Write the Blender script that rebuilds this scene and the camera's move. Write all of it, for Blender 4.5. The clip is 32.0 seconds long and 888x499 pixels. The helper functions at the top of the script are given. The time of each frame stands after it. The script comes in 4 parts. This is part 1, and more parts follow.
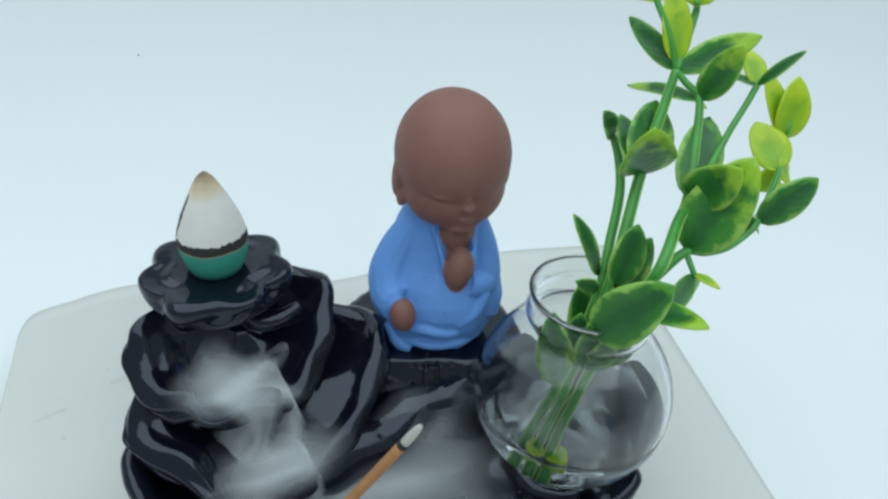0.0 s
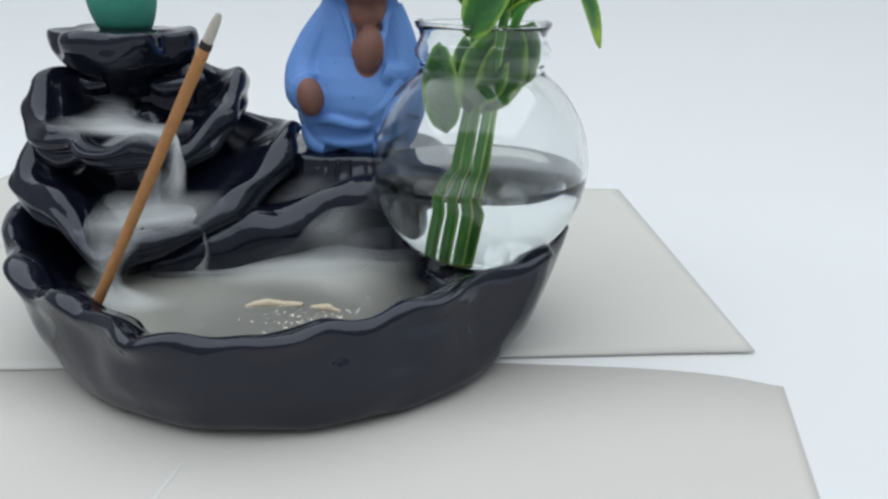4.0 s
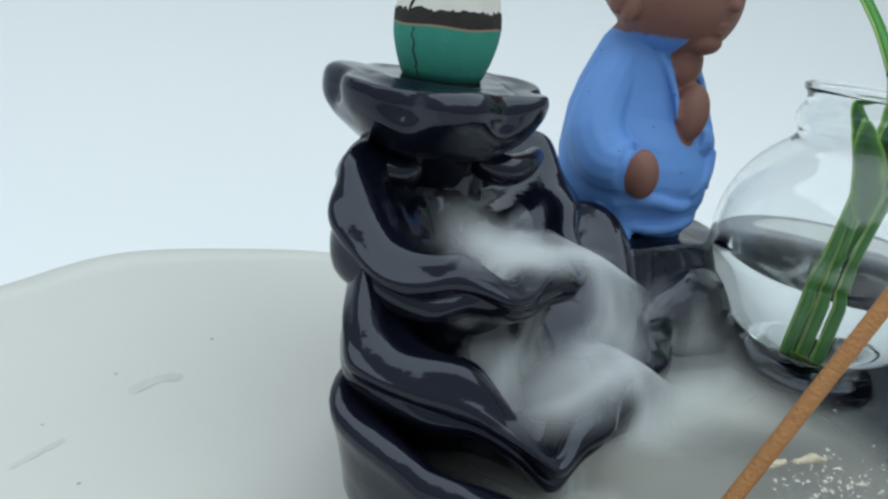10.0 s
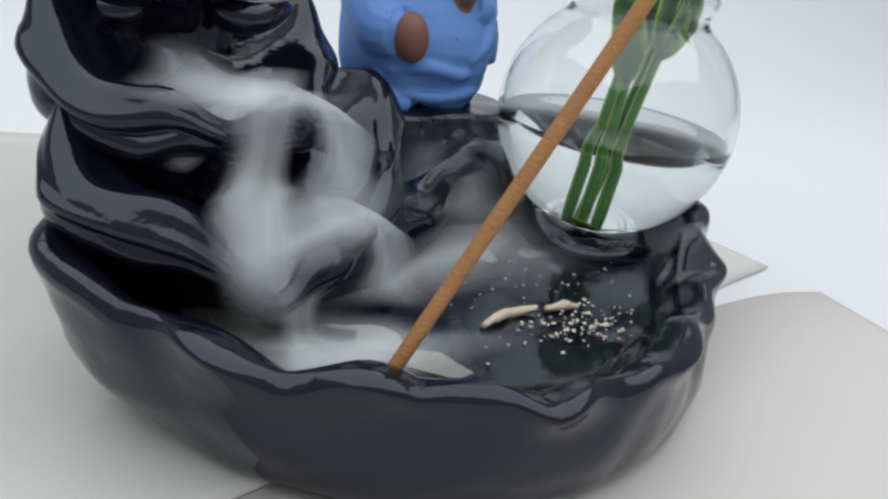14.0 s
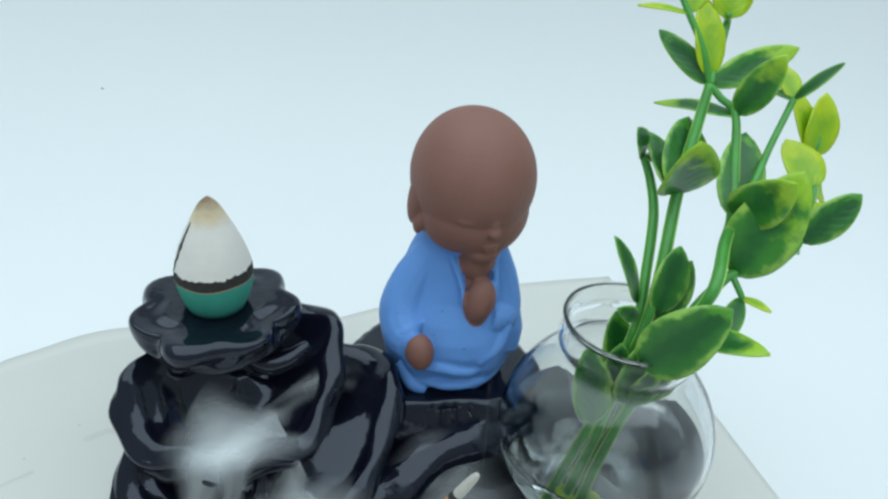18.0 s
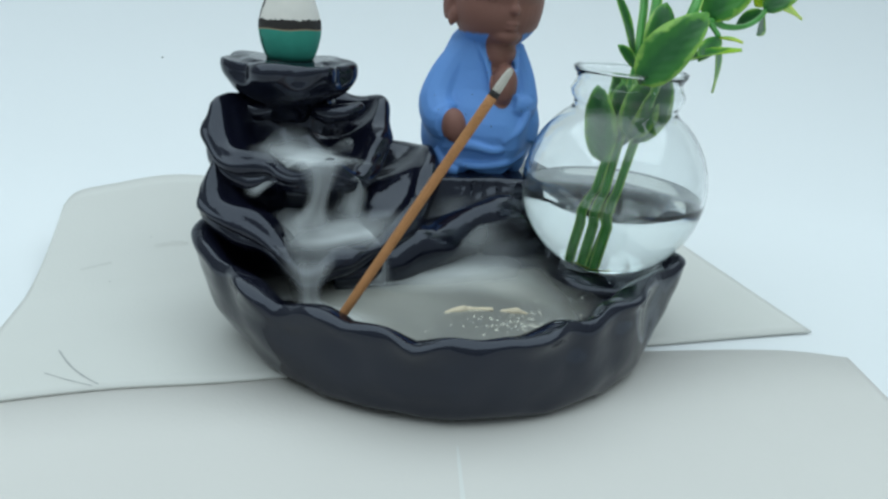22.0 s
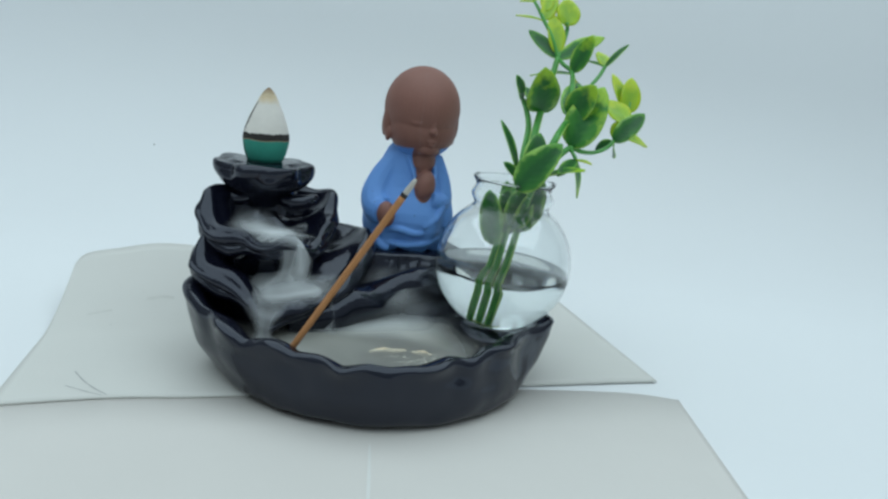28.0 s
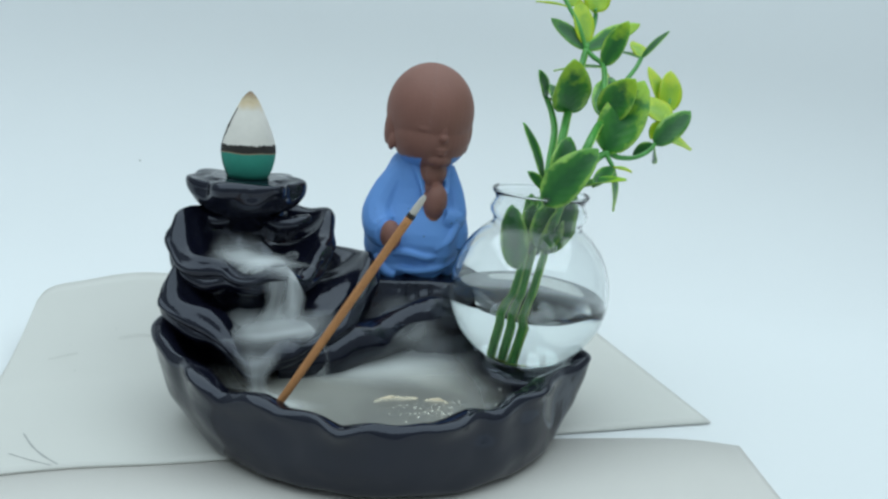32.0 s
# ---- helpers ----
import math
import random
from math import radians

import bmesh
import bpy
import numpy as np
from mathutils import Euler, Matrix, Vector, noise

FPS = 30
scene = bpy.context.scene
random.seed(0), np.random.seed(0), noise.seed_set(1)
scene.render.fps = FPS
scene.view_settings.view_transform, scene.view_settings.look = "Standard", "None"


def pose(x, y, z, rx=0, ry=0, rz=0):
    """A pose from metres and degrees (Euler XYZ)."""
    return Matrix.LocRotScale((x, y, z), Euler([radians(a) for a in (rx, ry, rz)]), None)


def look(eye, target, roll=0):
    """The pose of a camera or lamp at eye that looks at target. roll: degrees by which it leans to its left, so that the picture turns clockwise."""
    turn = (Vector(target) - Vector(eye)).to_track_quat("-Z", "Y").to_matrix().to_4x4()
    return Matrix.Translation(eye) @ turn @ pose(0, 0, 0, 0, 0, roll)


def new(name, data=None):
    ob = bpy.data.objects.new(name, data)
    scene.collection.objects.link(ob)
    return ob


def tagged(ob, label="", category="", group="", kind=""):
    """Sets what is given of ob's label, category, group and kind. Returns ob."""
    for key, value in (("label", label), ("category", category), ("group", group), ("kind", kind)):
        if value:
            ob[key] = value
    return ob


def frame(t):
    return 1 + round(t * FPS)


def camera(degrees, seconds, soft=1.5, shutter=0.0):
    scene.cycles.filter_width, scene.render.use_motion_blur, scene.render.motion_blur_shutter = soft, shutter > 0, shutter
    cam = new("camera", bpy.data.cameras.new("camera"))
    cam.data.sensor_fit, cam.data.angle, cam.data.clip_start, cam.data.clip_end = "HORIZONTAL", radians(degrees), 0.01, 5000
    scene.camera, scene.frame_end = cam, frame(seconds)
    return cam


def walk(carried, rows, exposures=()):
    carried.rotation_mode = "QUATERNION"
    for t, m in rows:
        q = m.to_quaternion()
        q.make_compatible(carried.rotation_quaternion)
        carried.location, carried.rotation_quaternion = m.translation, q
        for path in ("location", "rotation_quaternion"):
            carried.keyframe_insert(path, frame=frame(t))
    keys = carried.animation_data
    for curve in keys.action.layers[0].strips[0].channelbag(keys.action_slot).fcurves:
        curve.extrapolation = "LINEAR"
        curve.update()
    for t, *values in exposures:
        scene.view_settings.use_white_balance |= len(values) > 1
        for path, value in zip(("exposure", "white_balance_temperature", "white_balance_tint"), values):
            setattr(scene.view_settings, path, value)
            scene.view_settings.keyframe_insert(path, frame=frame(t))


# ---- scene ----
cam = camera(63.0, 32.0, soft=2.5)
PATH = [
    (0, (0.0104, -0.1518, 0.2133), (0.0559, 0.6692, -0.3559), 4.42),
    (0.5, (0.0473, -0.1622, 0.2248), (0.0239, 0.6712, -0.3273), 3.88),
    (1, (0.0823, -0.1812, 0.2144), (-0.0049, 0.6675, -0.3073), 4.31),
    (1.5, (0.1038, -0.1883, 0.2030), (-0.0413, 0.6698, -0.2896), 3.70),
    (2, (0.1215, -0.1984, 0.1889), (-0.0573, 0.6757, -0.2626), 2.89),
    (2.5, (0.1212, -0.2057, 0.1615), (-0.0587, 0.6888, -0.2477), 2.49),
    (4.5, (0.0520, -0.1855, 0.0917), (-0.0369, 0.7534, -0.2408), 0.16),
    (5, (0.0186, -0.1813, 0.0845), (0.0034, 0.7766, -0.2023), 0.60),
    (5.5, (-0.0056, -0.1732, 0.0793), (0.0464, 0.7900, -0.1845), 0.49),
    (6, (-0.0209, -0.1667, 0.0817), (0.1101, 0.7862, -0.1917), 0.97),
    (6.5, (-0.0315, -0.1606, 0.0831), (0.1380, 0.7821, -0.2042), 1.80),
    (7, (-0.0408, -0.1516, 0.0852), (0.1725, 0.7716, -0.2345), 2.87),
    (7.5, (-0.0491, -0.1422, 0.0849), (0.1915, 0.7692, -0.2489), 3.93),
    (8, (-0.0574, -0.1348, 0.0827), (0.2033, 0.7723, -0.2478), 4.35),
    (8.5, (-0.0675, -0.1237, 0.0861), (0.2408, 0.7693, -0.2419), 5.39),
    (9, (-0.0815, -0.1143, 0.0912), (0.2779, 0.7590, -0.2377), 6.30),
    (9.5, (-0.0863, -0.1106, 0.0944), (0.3059, 0.7416, -0.2519), 7.25),
    (10, (-0.1028, -0.1051, 0.1010), (0.3081, 0.7380, -0.2459), 7.68),
    (10.5, (-0.1105, -0.0949, 0.1075), (0.3020, 0.7497, -0.2339), 7.48),
    (11, (-0.1134, -0.0812, 0.1123), (0.3420, 0.7474, -0.2133), 6.93),
    (11.5, (-0.1099, -0.0687, 0.1179), (0.3854, 0.7345, -0.2134), 7.13),
    (12, (-0.1018, -0.0635, 0.1178), (0.4401, 0.7128, -0.2041), 6.72),
    (12.5, (-0.1025, -0.0681, 0.1101), (0.4303, 0.7067, -0.2304), 5.93),
    (13, (-0.0971, -0.0811, 0.0932), (0.4545, 0.6536, -0.3018), 7.93),
    (13.5, (-0.0818, -0.1067, 0.0885), (0.4439, 0.6382, -0.3223), 8.87),
    (15.5, (-0.0474, -0.1524, 0.1041), (0.3543, 0.6928, -0.2482), 5.72),
    (16, (-0.0192, -0.1583, 0.1156), (0.2961, 0.7191, -0.2459), 4.71),
    (16.5, (-0.0049, -0.1617, 0.1243), (0.2447, 0.7268, -0.2609), 4.27),
    (17, (0.0008, -0.1583, 0.1477), (0.1754, 0.7357, -0.2650), 4.44),
    (17.5, (-0.0025, -0.1497, 0.1696), (0.1343, 0.7240, -0.2973), 5.61),
    (18, (-0.0085, -0.1392, 0.1992), (0.1024, 0.7114, -0.3148), 5.49),
    (18.5, (-0.0091, -0.1244, 0.2166), (0.0852, 0.7065, -0.3318), 5.04),
    (19, (-0.0054, -0.1115, 0.2348), (0.0646, 0.6928, -0.3553), 3.91),
    (19.5, (0.0046, -0.1185, 0.2358), (0.0645, 0.6770, -0.3671), 3.73),
    (20, (0.0072, -0.1412, 0.2263), (0.0899, 0.6815, -0.3361), 5.34),
    (20.5, (0.0025, -0.1696, 0.1751), (0.0831, 0.7110, -0.2918), 5.48),
    (21, (-0.0190, -0.1926, 0.1373), (0.0633, 0.7181, -0.2676), 4.86),
    (21.5, (-0.0179, -0.2147, 0.1199), (0.0714, 0.7080, -0.2550), 4.57),
    (22, (-0.0173, -0.2226, 0.1128), (0.0803, 0.7076, -0.2409), 4.53),
    (22.5, (-0.0157, -0.2225, 0.1057), (0.0879, 0.7119, -0.2353), 4.62),
    (23, (-0.0150, -0.2231, 0.1003), (0.0897, 0.7128, -0.2361), 4.56),
    (23.5, (-0.0137, -0.2232, 0.1000), (0.0904, 0.7171, -0.2240), 4.24),
    (24, (-0.0136, -0.2255, 0.1053), (0.0943, 0.7234, -0.1914), 4.17),
    (24.5, (-0.0130, -0.2298, 0.1090), (0.1038, 0.7263, -0.1598), 4.63),
    (25, (-0.0089, -0.2411, 0.1125), (0.1220, 0.7197, -0.1319), 5.42),
    (25.5, (-0.0091, -0.2494, 0.1149), (0.1271, 0.7135, -0.1180), 5.94),
    (27.5, (-0.0100, -0.3093, 0.1342), (0.1291, 0.6530, -0.0997), 6.90),
    (28, (-0.0091, -0.3014, 0.1324), (0.1279, 0.6593, -0.1092), 7.17),
    (28.5, (-0.0093, -0.2875, 0.1250), (0.1236, 0.6721, -0.1228), 7.48),
    (29, (-0.0056, -0.2703, 0.1225), (0.1234, 0.6870, -0.1358), 7.80),
    (29.5, (-0.0062, -0.2572, 0.1231), (0.1185, 0.7018, -0.1316), 8.07),
    (30, (-0.0048, -0.2474, 0.1269), (0.1176, 0.7121, -0.1268), 8.25),
    (30.5, (-0.0050, -0.2481, 0.1252), (0.1183, 0.7120, -0.1258), 8.08),
    (31, (-0.0047, -0.2533, 0.1320), (0.1193, 0.7083, -0.1130), 7.81),
    (31.5, (-0.0041, -0.2511, 0.1314), (0.1219, 0.7115, -0.1086), 7.17),
    (32, (-0.0052, -0.2541, 0.1273), (0.1175, 0.7109, -0.1045), 5.65),
]
COOL, WARM = (-0.81, 5800, -3), (-0.76, 6350, 10)
HOT, DIM = (-0.62, 6750, 14), (-1.00, 5760, -4)
BACK, FULL, CLEAR = (-0.96, 5780, -3), (-0.84, 5790, -3), (-0.72, 5800, -3)
EXPOSURES = [(0, *COOL), (2.5, *COOL), (4.5, *WARM), (6.2, *WARM), (7.8, *HOT), (8.2, *HOT), (8.9, *WARM), (9.5, *WARM), (10.3, *COOL), (11.4, *DIM), (12.4, *DIM), (13.0, *WARM), (16.5, *WARM), (17.3, *CLEAR), (18.2, *CLEAR), (19.0, *COOL), (20.0, *COOL), (21.0, *CLEAR), (22.0, *COOL), (23.5, *FULL), (25.5, *FULL), (27.5, *BACK), (28.5, *BACK), (30.5, *COOL), (32, *COOL)]
walk(cam, [(t, look(eye, target, roll)) for t, eye, target, roll in PATH], EXPOSURES)

# ---- world and light ----
world = bpy.data.worlds.new("room_light")
scene.world = world
world.use_nodes = True
wn, wl = world.node_tree.nodes, world.node_tree.links
bg = wn["Background"]
ramp = wn.new("ShaderNodeValToRGB")
coord = wn.new("ShaderNodeTexCoord")
sep = wn.new("ShaderNodeSeparateXYZ")
mapr = wn.new("ShaderNodeMapRange")
wl.new(coord.outputs["Generated"], sep.inputs[0])
wl.new(sep.outputs["Z"], mapr.inputs["Value"])
mapr.inputs["From Min"].default_value, mapr.inputs["From Max"].default_value = -0.2, 0.9
wl.new(mapr.outputs[0], ramp.inputs[0])
ramp.color_ramp.elements[0].position, ramp.color_ramp.elements[0].color = 0.16, (0.62, 0.645, 0.67, 1)
ramp.color_ramp.elements[1].position, ramp.color_ramp.elements[1].color = 0.55, (0.74, 0.775, 0.81, 1)
wl.new(ramp.outputs[0], bg.inputs[0])
bg.inputs[1].default_value = 0.80


def area_lamp(name, eye, target, size, size_y, watts, colour):
    data = bpy.data.lights.new(name, "AREA")
    data.shape, data.size, data.size_y, data.energy, data.color = "RECTANGLE", size, size_y, watts, colour
    ob = new(name, data)
    ob.matrix_world = look(eye, target)
    return tagged(ob, "large white overhead softbox panel", "lamp")


area_lamp("softbox_lamp", (0.0, -0.08, 0.97), (0.0, 0.03, 0.0), 1.90, 1.60, 23.5, (0.97, 0.99, 1.0))


# ---- materials ----
def material(name, colour, rough=0.5, metal=0.0, vary=0.15, scale=60.0, bump=0.0, bump_scale=400.0, tint=None, spec=0.5, coat=0.0, sheen=(1, 1, 1)):
    m = bpy.data.materials.new(name)
    m.use_nodes = True
    n, l = m.node_tree.nodes, m.node_tree.links
    b = n["Principled BSDF"]
    tc = n.new("ShaderNodeTexCoord")
    no = n.new("ShaderNodeTexNoise")
    no.inputs["Scale"].default_value, no.inputs["Detail"].default_value = scale, 6
    l.new(tc.outputs["Object"], no.inputs["Vector"])
    mix = n.new("ShaderNodeMix")
    mix.data_type = "RGBA"
    dark = tint or tuple(c * (1 - vary) for c in colour)
    light = tuple(min(1, c * (1 + vary)) for c in colour)
    mix.inputs["A"].default_value, mix.inputs["B"].default_value = (*dark, 1), (*light, 1)
    l.new(no.outputs["Fac"], mix.inputs["Factor"])
    l.new(mix.outputs["Result"], b.inputs["Base Color"])
    b.inputs["Roughness"].default_value, b.inputs["Metallic"].default_value = rough, metal
    b.inputs["Specular IOR Level"].default_value = spec
    b.inputs["Coat Weight"].default_value = coat
    b.inputs["Specular Tint"].default_value = (*sheen, 1)
    if bump:
        nb = n.new("ShaderNodeTexNoise")
        nb.inputs["Scale"].default_value, nb.inputs["Detail"].default_value = bump_scale, 4
        l.new(tc.outputs["Object"], nb.inputs["Vector"])
        bp = n.new("ShaderNodeBump")
        bp.inputs["Strength"].default_value, bp.inputs["Distance"].default_value = bump, 0.001
        l.new(nb.outputs["Fac"], bp.inputs["Height"])
        l.new(bp.outputs["Normal"], b.inputs["Normal"])
    return m


def glass(name, colour, ior, rough=0.0):
    m = bpy.data.materials.new(name)
    m.use_nodes = True
    b = m.node_tree.nodes["Principled BSDF"]
    b.inputs["Base Color"].default_value = (*colour, 1)
    b.inputs["Transmission Weight"].default_value = 1.0
    b.inputs["IOR"].default_value, b.inputs["Roughness"].default_value = ior, rough
    return m


GLAZE = material("black_glaze", (0.005, 0.0056, 0.0120), 0.10, vary=0.3, scale=90, bump=0.42, bump_scale=95, spec=0.58, sheen=(0.82, 0.87, 1.0))
BACKDROP = material("white_board", (0.76, 0.77, 0.78), 0.55, vary=0.015, scale=5, bump=0.03, bump_scale=300)
CARD = material("grey_card", (0.62, 0.61, 0.575), 0.75, vary=0.03, scale=25, bump=0.08, bump_scale=900)
CARD_NEW = material("warm_card", (0.638, 0.612, 0.578), 0.75, vary=0.03, scale=25, bump=0.08, bump_scale=900)
CONE = material("green_incense", (0.055, 0.29, 0.215), 0.85, vary=0.10, scale=300, bump=0.3, bump_scale=2500)
CHAR = material("char", (0.03, 0.027, 0.025), 0.95, vary=0.4, scale=600, bump=0.4, bump_scale=2500)


def ash_cap_material():
    """Pale ash that turns tan and brown towards the cone's scorched tip."""
    m = material("ash_scorched", (0.70, 0.67, 0.62), 0.95, vary=0.08, scale=250, bump=0.16, bump_scale=1200)
    n, l = m.node_tree.nodes, m.node_tree.links
    b = n["Principled BSDF"]
    base = b.inputs["Base Color"].links[0].from_socket
    tc, sep_z, no = n.new("ShaderNodeTexCoord"), n.new("ShaderNodeSeparateXYZ"), n.new("ShaderNodeTexNoise")
    no.inputs["Scale"].default_value = 260
    l.new(tc.outputs["Object"], sep_z.inputs[0])
    l.new(tc.outputs["Object"], no.inputs["Vector"])
    ad = n.new("ShaderNodeMath")
    ad.operation = "MULTIPLY_ADD"
    l.new(no.outputs["Fac"], ad.inputs[0])
    ad.inputs[1].default_value = 0.004
    l.new(sep_z.outputs["Z"], ad.inputs[2])
    mr = n.new("ShaderNodeMapRange")
    mr.inputs["From Min"].default_value, mr.inputs["From Max"].default_value = 0.0260, 0.0329
    l.new(ad.outputs[0], mr.inputs["Value"])
    ramp_ = n.new("ShaderNodeValToRGB")
    ramp_.color_ramp.elements[0].color = (1, 1, 1, 1)
    ramp_.color_ramp.elements[1].color = (0.34, 0.25, 0.17, 1)
    e = ramp_.color_ramp.elements.new(0.45)
    e.color = (0.88, 0.76, 0.55, 1)
    l.new(mr.outputs[0], ramp_.inputs[0])
    mx = n.new("ShaderNodeMix")
    mx.data_type, mx.blend_type = "RGBA", "MULTIPLY"
    mx.inputs["Factor"].default_value = 1.0
    l.new(base, mx.inputs["A"])
    l.new(ramp_.outputs[0], mx.inputs["B"])
    l.new(mx.outputs["Result"], b.inputs["Base Color"])
    return m


TIP = ash_cap_material()
TAN = material("tan_tip", (0.30, 0.22, 0.14), 0.95, vary=0.15, scale=400)
STICK_ASH = material("stick_ash", (0.50, 0.475, 0.42), 0.95, vary=0.12, scale=500, bump=0.4, bump_scale=2000)
CRUMB = material("ash_crumb", (0.80, 0.76, 0.66), 0.9, vary=0.1, scale=900)
STICK = material("incense_paste", (0.42, 0.20, 0.075), 0.85, vary=0.18, scale=350, bump=0.6, bump_scale=1500)
GLASS = glass("clear_glass", (0.97, 0.99, 0.99), 1.46)
WATER = glass("water", (0.97, 0.99, 0.985), 1.33)


def leaf_material(name, deep, mid, edge, tip, tip_from):
    """A plastic leaf: deep green along the midrib, a pale margin, a lighter tip and herringbone veins."""
    m = bpy.data.materials.new(name)
    m.use_nodes = True
    n, l = m.node_tree.nodes, m.node_tree.links
    b = n["Principled BSDF"]
    uv = n.new("ShaderNodeUVMap")
    sp = n.new("ShaderNodeSeparateXYZ")
    l.new(uv.outputs[0], sp.inputs[0])

    def math_node(op, a, c):
        q = n.new("ShaderNodeMath")
        q.operation = op
        for k, v in ((0, a), (1, c)):
            if isinstance(v, (int, float)):
                q.inputs[k].default_value = v
            else:
                l.new(v, q.inputs[k])
        return q.outputs[0]

    across = math_node("ABSOLUTE", math_node("SUBTRACT", sp.outputs["Y"], 0.5), 0.0)
    across = math_node("MULTIPLY", across, 2.0)
    no = n.new("ShaderNodeTexNoise")
    no.inputs["Scale"].default_value, no.inputs["Detail"].default_value = 210, 5
    tc = n.new("ShaderNodeTexCoord")
    l.new(tc.outputs["Object"], no.inputs["Vector"])
    wob = math_node("MULTIPLY", math_node("SUBTRACT", no.outputs["Fac"], 0.5), 0.95)
    r1 = n.new("ShaderNodeValToRGB")
    r1.color_ramp.elements[0].position, r1.color_ramp.elements[0].color = 0.18, (*deep, 1)
    r1.color_ramp.elements[1].position, r1.color_ramp.elements[1].color = 0.96, (*edge, 1)
    e = r1.color_ramp.elements.new(0.74)
    e.color = (*mid, 1)
    l.new(math_node("ADD", across, wob), r1.inputs[0])
    r2 = n.new("ShaderNodeValToRGB")
    r2.color_ramp.elements[0].position = tip_from
    r2.color_ramp.elements[1].position = min(1.0, tip_from + 0.3)
    l.new(math_node("ADD", sp.outputs["X"], wob), r2.inputs[0])
    mix = n.new("ShaderNodeMix")
    mix.data_type = "RGBA"
    l.new(r2.outputs[0], mix.inputs["Factor"])
    l.new(r1.outputs[0], mix.inputs["A"])
    mix.inputs["B"].default_value = (*tip, 1)
    vein = math_node("SINE", math_node("MULTIPLY", math_node("SUBTRACT", math_node("MULTIPLY", sp.outputs["X"], 1.0), math_node("MULTIPLY", across, 0.28)), 44.0), 0.0)
    hue = n.new("ShaderNodeMix")
    hue.data_type = "RGBA"
    hue.blend_type = "MULTIPLY"
    l.new(mix.outputs["Result"], hue.inputs["A"])
    hue.inputs["B"].default_value = (0.72, 0.78, 0.7, 1)
    l.new(math_node("MULTIPLY", math_node("ADD", vein, 1.0), 0.035), hue.inputs["Factor"])
    l.new(hue.outputs["Result"], b.inputs["Base Color"])
    b.inputs["Roughness"].default_value = 0.38
    b.inputs["Subsurface Weight"].default_value = 0.25
    b.inputs["Subsurface Radius"].default_value = (0.0006, 0.0012, 0.0003)
    bp = n.new("ShaderNodeBump")
    bp.inputs["Strength"].default_value, bp.inputs["Distance"].default_value = 0.09, 0.0003
    l.new(math_node("ADD", vein, no.outputs["Fac"]), bp.inputs["Height"])
    l.new(bp.outputs["Normal"], b.inputs["Normal"])
    return m


LEAF = leaf_material("leaf_green", (0.018, 0.105, 0.018), (0.048, 0.19, 0.022), (0.30, 0.52, 0.09), (0.10, 0.30, 0.02), 0.85)
LEAF_TIP = leaf_material("leaf_green_lime_tip", (0.022, 0.13, 0.018), (0.065, 0.25, 0.022), (0.36, 0.58, 0.08), (0.32, 0.52, 0.015), 0.58)
LIME = leaf_material("leaf_lime", (0.24, 0.42, 0.004), (0.36, 0.53, 0.004), (0.50, 0.62, 0.010), (0.46, 0.58, 0.005), 0.55)
FLAKE = material("ash_flake", (0.66, 0.57, 0.42), 0.9, vary=0.15, scale=900, bump=0.3, bump_scale=1800)
SCUFF = material("scuff_grey", (0.57, 0.56, 0.525), 0.8, vary=0.12, scale=500)
PENCIL = material("pencil_grey", (0.36, 0.36, 0.35), 0.8, vary=0.2, scale=800)
STRIP = material("white_strip", (0.68, 0.675, 0.65), 0.6, vary=0.03, scale=200)
STEM = material("stem_green", (0.085, 0.30, 0.045), 0.32, vary=0.40, scale=160, bump=0.2, bump_scale=500)
RIDGE = material("stem_ridge_lime", (0.42, 0.66, 0.13), 0.35, vary=0.25, scale=300)


# ---- mesh helpers ----
def part(name, bm, mats, parent=None, label="", smooth=True):
    bmesh.ops.recalc_face_normals(bm, faces=bm.faces)
    me = bpy.data.meshes.new(name)
    bm.to_mesh(me)
    bm.free()
    for m in mats if isinstance(mats, (list, tuple)) else [mats]:
        me.materials.append(m)
    if smooth:
        me.polygons.foreach_set("use_smooth", [True] * len(me.polygons))
    ob = new(name, me)
    if parent is not None:
        ob.parent = parent
    if label:
        ob["label"] = label
    return ob


def empty(name, label, category, at=(0, 0, 0), group="", kind=""):
    ob = new(name)
    ob.location = at
    ob.empty_display_size = 0.005
    return tagged(ob, label, category, group, kind)


def periodic(rows, theta):
    """Smooth value of control rows (degrees, a, b) round a ring at theta degrees."""
    rows = sorted(rows)
    n = len(rows)
    th = (theta - rows[0][0]) % 360 + rows[0][0]
    k = max(i for i in range(n) if rows[i][0] <= th)
    p = []
    for j in (-1, 0, 1, 2):
        q = rows[(k + j) % n]
        p.append((q[0] + 360 * ((k + j) // n), q[1], q[2]))
    u = (th - p[1][0]) / (p[2][0] - p[1][0])
    out = []
    for c in (1, 2):
        m1 = (p[2][c] - p[0][c]) / (p[2][0] - p[0][0]) * (p[2][0] - p[1][0])
        m2 = (p[3][c] - p[1][c]) / (p[3][0] - p[1][0]) * (p[2][0] - p[1][0])
        h = (2 * u**3 - 3 * u**2 + 1, u**3 - 2 * u**2 + u, -2 * u**3 + 3 * u**2, u**3 - u**2)
        out.append(h[0] * p[1][c] + h[1] * m1 + h[2] * p[2][c] + h[3] * m2)
    return out


